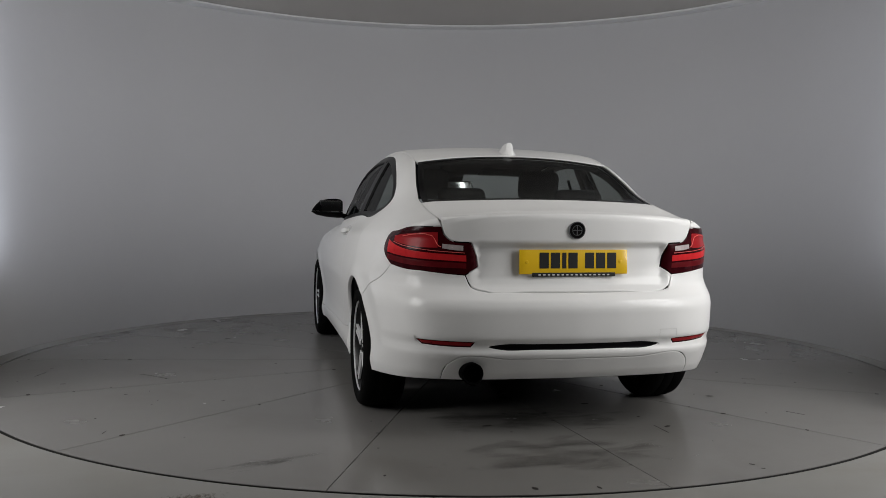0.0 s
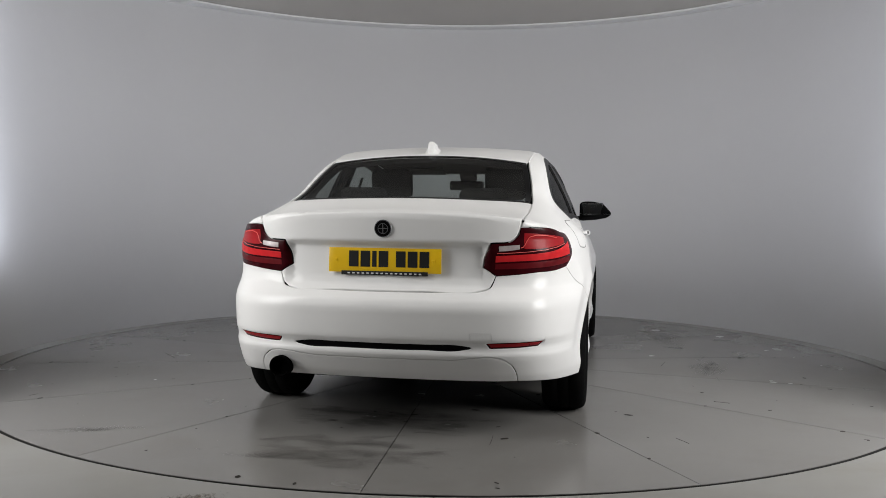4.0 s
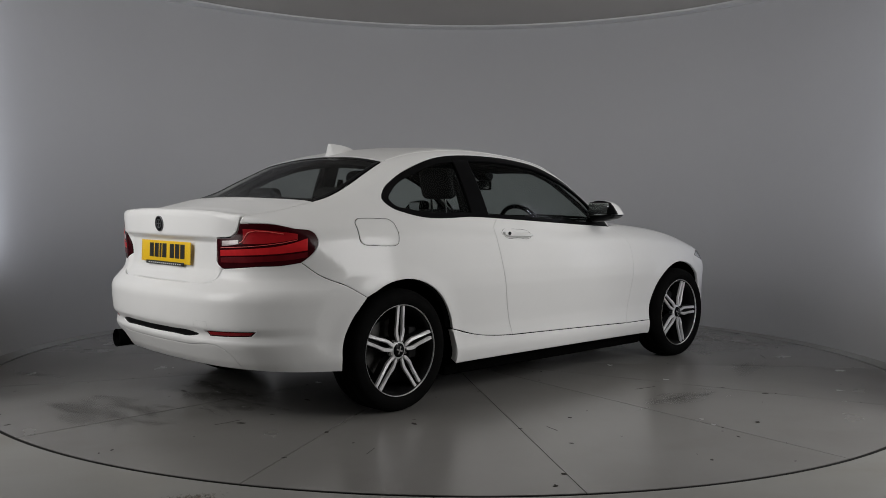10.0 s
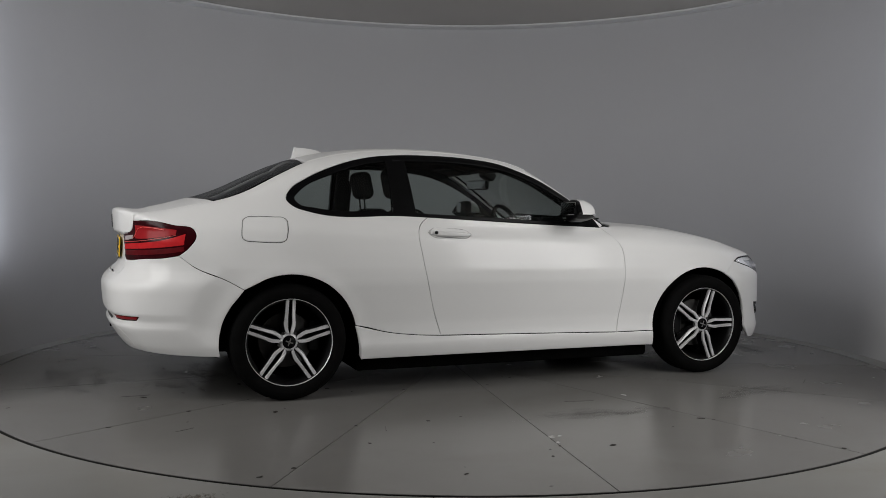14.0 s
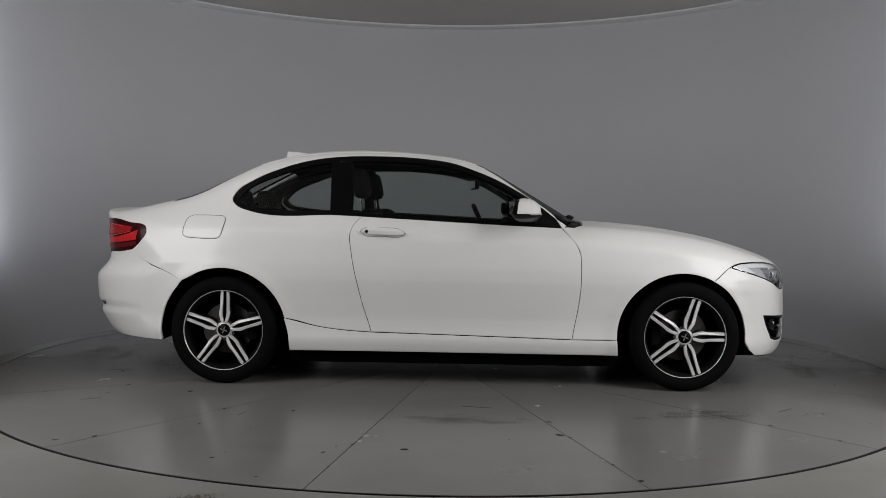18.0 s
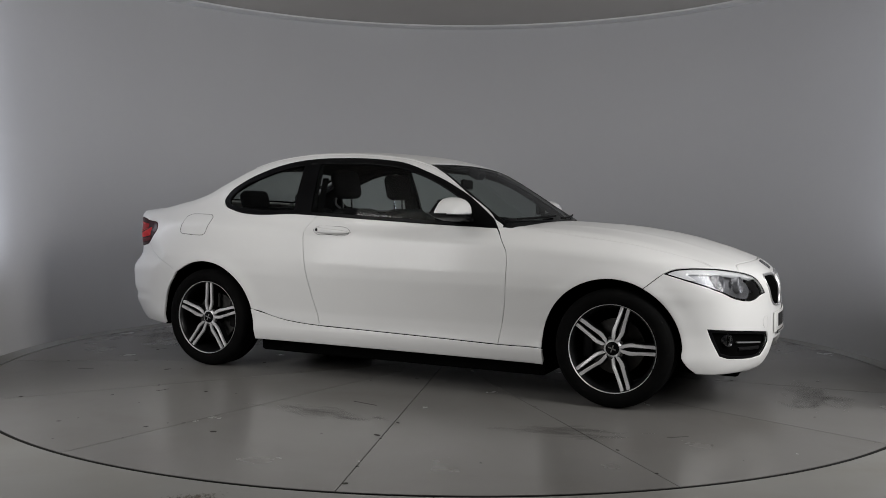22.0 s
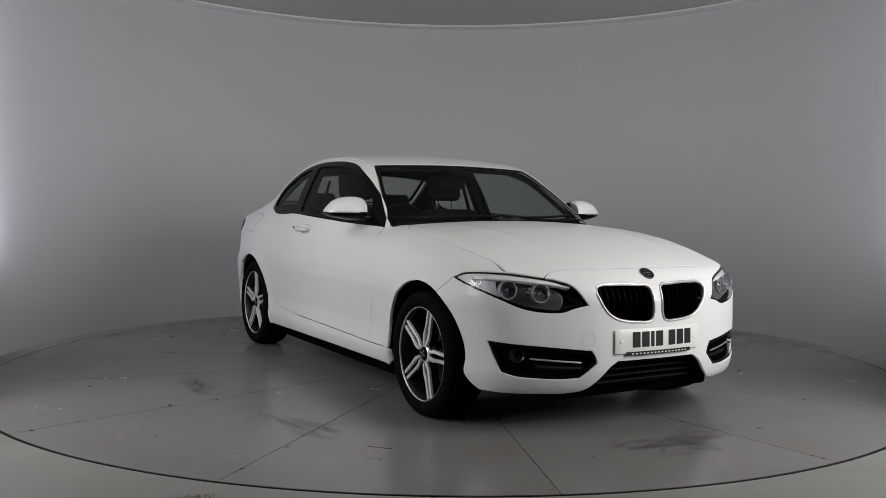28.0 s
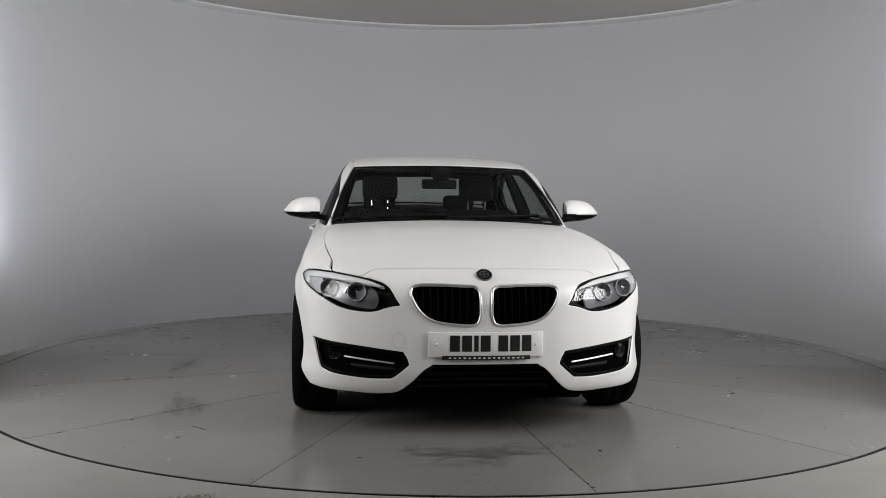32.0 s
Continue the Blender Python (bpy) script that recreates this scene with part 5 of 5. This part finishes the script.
# ---- handles, mirrors, wipers ----
def build_outer_fittings():
    for s in (-1, 1):
        sd = Chart("side", s)
        handle = new("door_handle")
        handle.parent = car
        tagged(handle, "white door handle with a shallow cup")
        base = [on_side(s, (x, z))[0] for x, z in zip(np.linspace(-0.530, -0.288, 12), np.linspace(0.906, 0.893, 12))]
        pts = []
        for i, b in enumerate(base):
            f = i / 11
            pts.append((b[0], b[1] + s * (0.012 + 0.022 * math.sin(math.pi * f) ** 0.6), b[2]))
        bm = bmesh.new()
        rows = []
        for i, q in enumerate(pts):
            f = i / 11
            h = 0.019 * (1 - 0.45 * f) * min(1, 0.45 + 4 * min(f, 1 - f))
            rows.append([bm.verts.new((q[0], q[1] + s * d, q[2] + e * h)) for d, e in ((0.006, 0.0), (0.004, 0.7), (-0.004, 1.0), (-0.016, 0.8), (-0.016, -0.8), (-0.004, -1.0), (0.004, -0.7))])
        for p, q in zip(rows, rows[1:]):
            for i in range(7):
                bm.faces.new((p[i], p[(i + 1) % 7], q[(i + 1) % 7], q[i]))
        bm.faces.new(rows[0])
        bm.faces.new(rows[-1][::-1])
        bmesh.ops.recalc_face_normals(bm, faces=bm.faces)
        part("grip", bm, PAINT, handle)
        # thin black line paints the shade at the cup's rim; no hollow is shaped
        shade = outline(sd, on_side(s, (-0.545, 0.905), (-0.52, 0.925), (-0.42, 0.928), (-0.29, 0.905), (-0.278, 0.894), (-0.29, 0.884), (-0.42, 0.878), (-0.52, 0.884)))
        band("cup_shade_line", sd, shade, 0.0018, -0.0004, BLACK, handle, raise_=0.0006)
        if s < 0:
            b = on_side(s, (-0.505, 0.906))[0]
            part("lock_cylinder", shift(lathe([(0.0, 0.004), (0.009, 0.003), (0.010, -0.004)], "Z", 18), frame_at(Vector((b[0], b[1] + s * 0.030, b[2])), (0, s, 0))), BLACK, handle)
        # door mirror
        mirror = new("door_mirror")
        mirror.parent = car
        tagged(mirror, "white door mirror on a black foot")
        bm = bmesh.new()
        rows = []
        for f in np.linspace(0, 1, 19):
            y = 0.778 + 0.222 * f
            fade = math.sin(math.pi * (0.14 + 0.80 * f)) ** 0.5
            up = 0.092 * float(np.interp(f, [0, 0.06, 0.2, 0.45, 0.65, 0.8, 0.92, 1], [0.78, 0.93, 1, 0.98, 0.88, 0.68, 0.36, 0.10]))
            down = 0.050 * float(np.interp(f, [0, 0.1, 0.5, 0.85, 1], [0.92, 1.0, 0.86, 0.55, 0.12]))
            d, cz, cx = 0.105 * fade ** 0.8, 1.017, 0.420 - 0.045 * f
            row = []
            for k in range(20):
                a = 2 * math.pi * k / 20
                c, w = math.cos(a), math.sin(a)
                px = cx + (d * abs(c) ** 1.0 if c > 0 else -0.046 * abs(c) ** 0.4)
                pz = cz + (up * abs(w) ** 0.75 if w > 0 else -down * abs(w) ** 0.75)
                row.append(bm.verts.new((px, s * y, pz)))
            rows.append(row)
        for p, q in zip(rows, rows[1:]):
            for i in range(20):
                bm.faces.new((p[i], p[(i + 1) % 20], q[(i + 1) % 20], q[i]))
        bm.faces.new(rows[0])
        bm.faces.new(rows[-1][::-1])
        bmesh.ops.recalc_face_normals(bm, faces=bm.faces)
        low = bm.copy()
        bmesh.ops.bisect_plane(bm, geom=bm.verts[:] + bm.edges[:] + bm.faces[:], plane_co=(0, 0, 1.018), plane_no=(0, 0, -1), clear_outer=True)
        bmesh.ops.bisect_plane(low, geom=low.verts[:] + low.edges[:] + low.faces[:], plane_co=(0, 0, 1.016), plane_no=(0, 0, 1), clear_outer=True)
        back = bm.copy()
        cut = ((0.405, s * 0.775, 0), (1, s * 0.19, 0))
        bmesh.ops.bisect_plane(bm, geom=bm.verts[:] + bm.edges[:] + bm.faces[:], plane_co=cut[0], plane_no=[-v for v in cut[1]], clear_outer=True)
        bmesh.ops.bisect_plane(back, geom=back.verts[:] + back.edges[:] + back.faces[:], plane_co=cut[0], plane_no=cut[1], clear_outer=True)
        part("mirror_cap", bm, PAINT, mirror, "white mirror cap")
        part("mirror_back", back, BLACK_GLOSS, mirror, "black rear shell of the mirror")
        part("mirror_base", low, BLACK_GLOSS, mirror, "black lower mirror shell")
        line = [(0.420 - 0.045 * f + 0.105 * math.sin(math.pi * (0.14 + 0.80 * f)) ** 0.4 + 0.001, s * (0.778 + 0.222 * f), 1.017) for f in np.linspace(0.25, 0.98, 14)]
        part("indicator_strip", tube(line, 0.0048, 8), SATIN, mirror, "slim bright indicator strip")
        part("mirror_glass", shift(bevelled_box(0.004, 0.140, 0.074, 0.0015, 1), pose(0.336, s * 0.870, 1.052, 0, 0, -s * 9)), MIRROR, mirror, "mirror glass")
        part("mirror_bezel", shift(bevelled_box(0.03, 0.156, 0.088, 0.012), pose(0.354, s * 0.870, 1.051, 0, 0, -s * 9)), BLACK, mirror)
        part("mirror_foot", shift(bevelled_box(0.09, 0.12, 0.035, 0.012), pose(0.45, s * 0.775, 0.985, s * 12, 0, 0)), BLACK_GLOSS, mirror)
    for y0, y1, x0 in ((-0.60, -0.02, 0.80), (-0.02, 0.55, 0.81)):
        pts = []
        for f in np.linspace(0, 1, 12):
            y = y0 + (y1 - y0) * f
            x = 0.778 - 0.09 * (abs(y) / 0.65) ** 2 - 0.035 * f
            pts.append(Vector(on_top((x, y))[0][:3]) + Vector((0.006, 0, 0.014)))
        wiper = part("wiper", tube(pts, 0.006, 6), BLACK, car, "black windscreen wiper")
        part("wiper_blade", tube([q + Vector((-0.012, 0, -0.006)) for q in pts[3:]], 0.004, 6), RUBBER, wiper)
    # roof ditch mouldings
    for s in (-1, 1):
        pts = [Vector(on_top((x, s * y))[0][:3]) - Vector((0, 0, 0.001)) for x, y in zip(np.linspace(0.18, -1.19, 24), np.interp(np.linspace(0.18, -1.19, 24), [-1.2, -0.8, -0.4, 0.0, 0.2], [0.5495, 0.557, 0.563, 0.573, 0.589]))]
        part("roof_moulding", tube(pts, 0.0045, 6), PAINT, car)


build_outer_fittings()


# ---- cabin ----
def cushion(sx, sy, sz, r, m):
    return shift(bevelled_box(sx, sy, sz, r, 4), m)


def build_cabin():
    for y in (-0.36, 0.36):
        seat = new("front_seat")
        seat.parent = car
        tagged(seat, "black cloth front seat with headrest")
        part("seat_cushion", cushion(0.52, 0.50, 0.17, 0.06, pose(-0.14, y, 0.50, 0, -8, 0)), CLOTH, seat)
        part("seat_back", cushion(0.15, 0.50, 0.60, 0.065, pose(-0.45, y, 0.75, 0, -20, 0)), CLOTH, seat)
        for d in (-1, 1):
            part("seat_bolster", cushion(0.17, 0.09, 0.48, 0.04, pose(-0.42, y + d * 0.22, 0.76, 0, -20, 0)), CLOTH, seat)
        part("headrest", cushion(0.10, 0.26, 0.19, 0.045, pose(-0.60, y, 1.195, 0, -12, 0)), CLOTH, seat)
        for d in (-0.06, 0.06):
            part("headrest_post", tube([(-0.585, y + d, 1.00), (-0.60, y + d, 1.13)], 0.007, 8), CHROME, seat, "bright headrest post")
    bench = new("rear_seat")
    bench.parent = car
    tagged(bench, "black cloth rear seat")
    part("bench_cushion", cushion(0.50, 1.20, 0.18, 0.06, pose(-0.98, 0, 0.52, 0, -8, 0)), CLOTH, bench)
    part("bench_back", cushion(0.16, 1.20, 0.58, 0.06, pose(-1.26, 0, 0.76, 0, -24, 0)), CLOTH, bench)
    for y in (-0.33, 0.33):
        part("rear_headrest", cushion(0.09, 0.26, 0.13, 0.04, pose(-1.37, y, 1.09, 0, -14, 0)), CLOTH, bench)
    part("parcel_shelf", shift(bevelled_box(0.40, 1.16, 0.03, 0.01), pose(-1.55, 0, 1.00)), LINING, car, "dark parcel shelf")
    part("dashboard", cushion(0.42, 1.34, 0.22, 0.06, pose(0.56, 0, 0.845, 0, 6, 0)), LINING, car, "dark dashboard")
    part("instrument_hood", cushion(0.22, 0.36, 0.08, 0.03, pose(0.40, -0.36, 0.955)), LINING, car)
    part("centre_console", cushion(0.9, 0.24, 0.28, 0.04, pose(-0.02, 0, 0.50)), LINING, car)
    m = Matrix.Translation((0.19, -0.36, 0.895)) @ pose(0, 0, 0, 0, 66, 0)
    ring = [m @ Vector((0.185 * math.cos(a), 0.185 * math.sin(a), 0)) for a in np.linspace(0, 2 * math.pi, 41)[:-1]]
    wheel_ob = part("steering_wheel", tube(ring, 0.015, 10, closed=True), BLACK, car, "black three-spoke steering wheel on the right")
    part("wheel_pad", shift(lathe([(0.0, -0.025), (0.06, -0.022), (0.075, 0.0), (0.06, 0.03)], "Z", 28), m), BLACK, wheel_ob)
    for a in (0, 125, 235):
        c, w = math.cos(radians(a)), math.sin(radians(a))
        part("wheel_spoke", tube([m @ Vector((0.06 * c, 0.06 * w, 0)), m @ Vector((0.18 * c, 0.18 * w, 0))], 0.014, 8), BLACK, wheel_ob)
    part("interior_mirror", cushion(0.03, 0.24, 0.065, 0.015, pose(0.12, 0, 1.206, 0, 1, 10)), BLACK, car, "dark interior mirror")
    part("mirror_face", shift(bevelled_box(0.003, 0.222, 0.052, 0.001, 1), pose(0.104, -0.003, 1.2065, 0, 1, 10)), MIRROR, car, "interior mirror glass")
    part("mirror_stem", shift(bevelled_box(0.09, 0.12, 0.06, 0.02), pose(0.19, 0, 1.275, 0, 30, 0)), BLACK, car)
    for s in (-1, 1):
        part("sun_visor", shift(bevelled_box(0.16, 0.36, 0.015, 0.006), pose(0.06, s * 0.33, 1.305, 0, 12, 0)), LINING, car)
        part("b_pillar_trim", shift(bevelled_box(0.09, 0.05, 0.40, 0.015), Matrix.Translation((-0.665, s * 0.675, 1.14)) @ pose(0, 0, 0, s * 22, 0, 0)), LINING, car)
        part("seat_belt", shift(bevelled_box(0.045, 0.004, 0.55, 0.001, 1), Matrix.Translation((-0.64, s * 0.63, 0.97)) @ pose(0, 0, 0, s * 18, 0, 0)), BLACK, car)


build_cabin()


# ---- what moves ----
def motions():
    times = [t for t, _ in TURN]
    angles = [a for _, a in TURN]
    fine = np.arange(0, 32.01, 1.0)
    soft = np.interp(fine, times, angles)
    spin, ride = [], []
    for t, a in zip(fine, soft):
        m = pose(0, 0, 0, 0, 0, a)
        spin.append((float(t), m))
        ride.append((float(t), m @ pose(CAR_AT[0], CAR_AT[1], 0.0)))
    walk(table, spin)
    walk(car, ride)


motions()
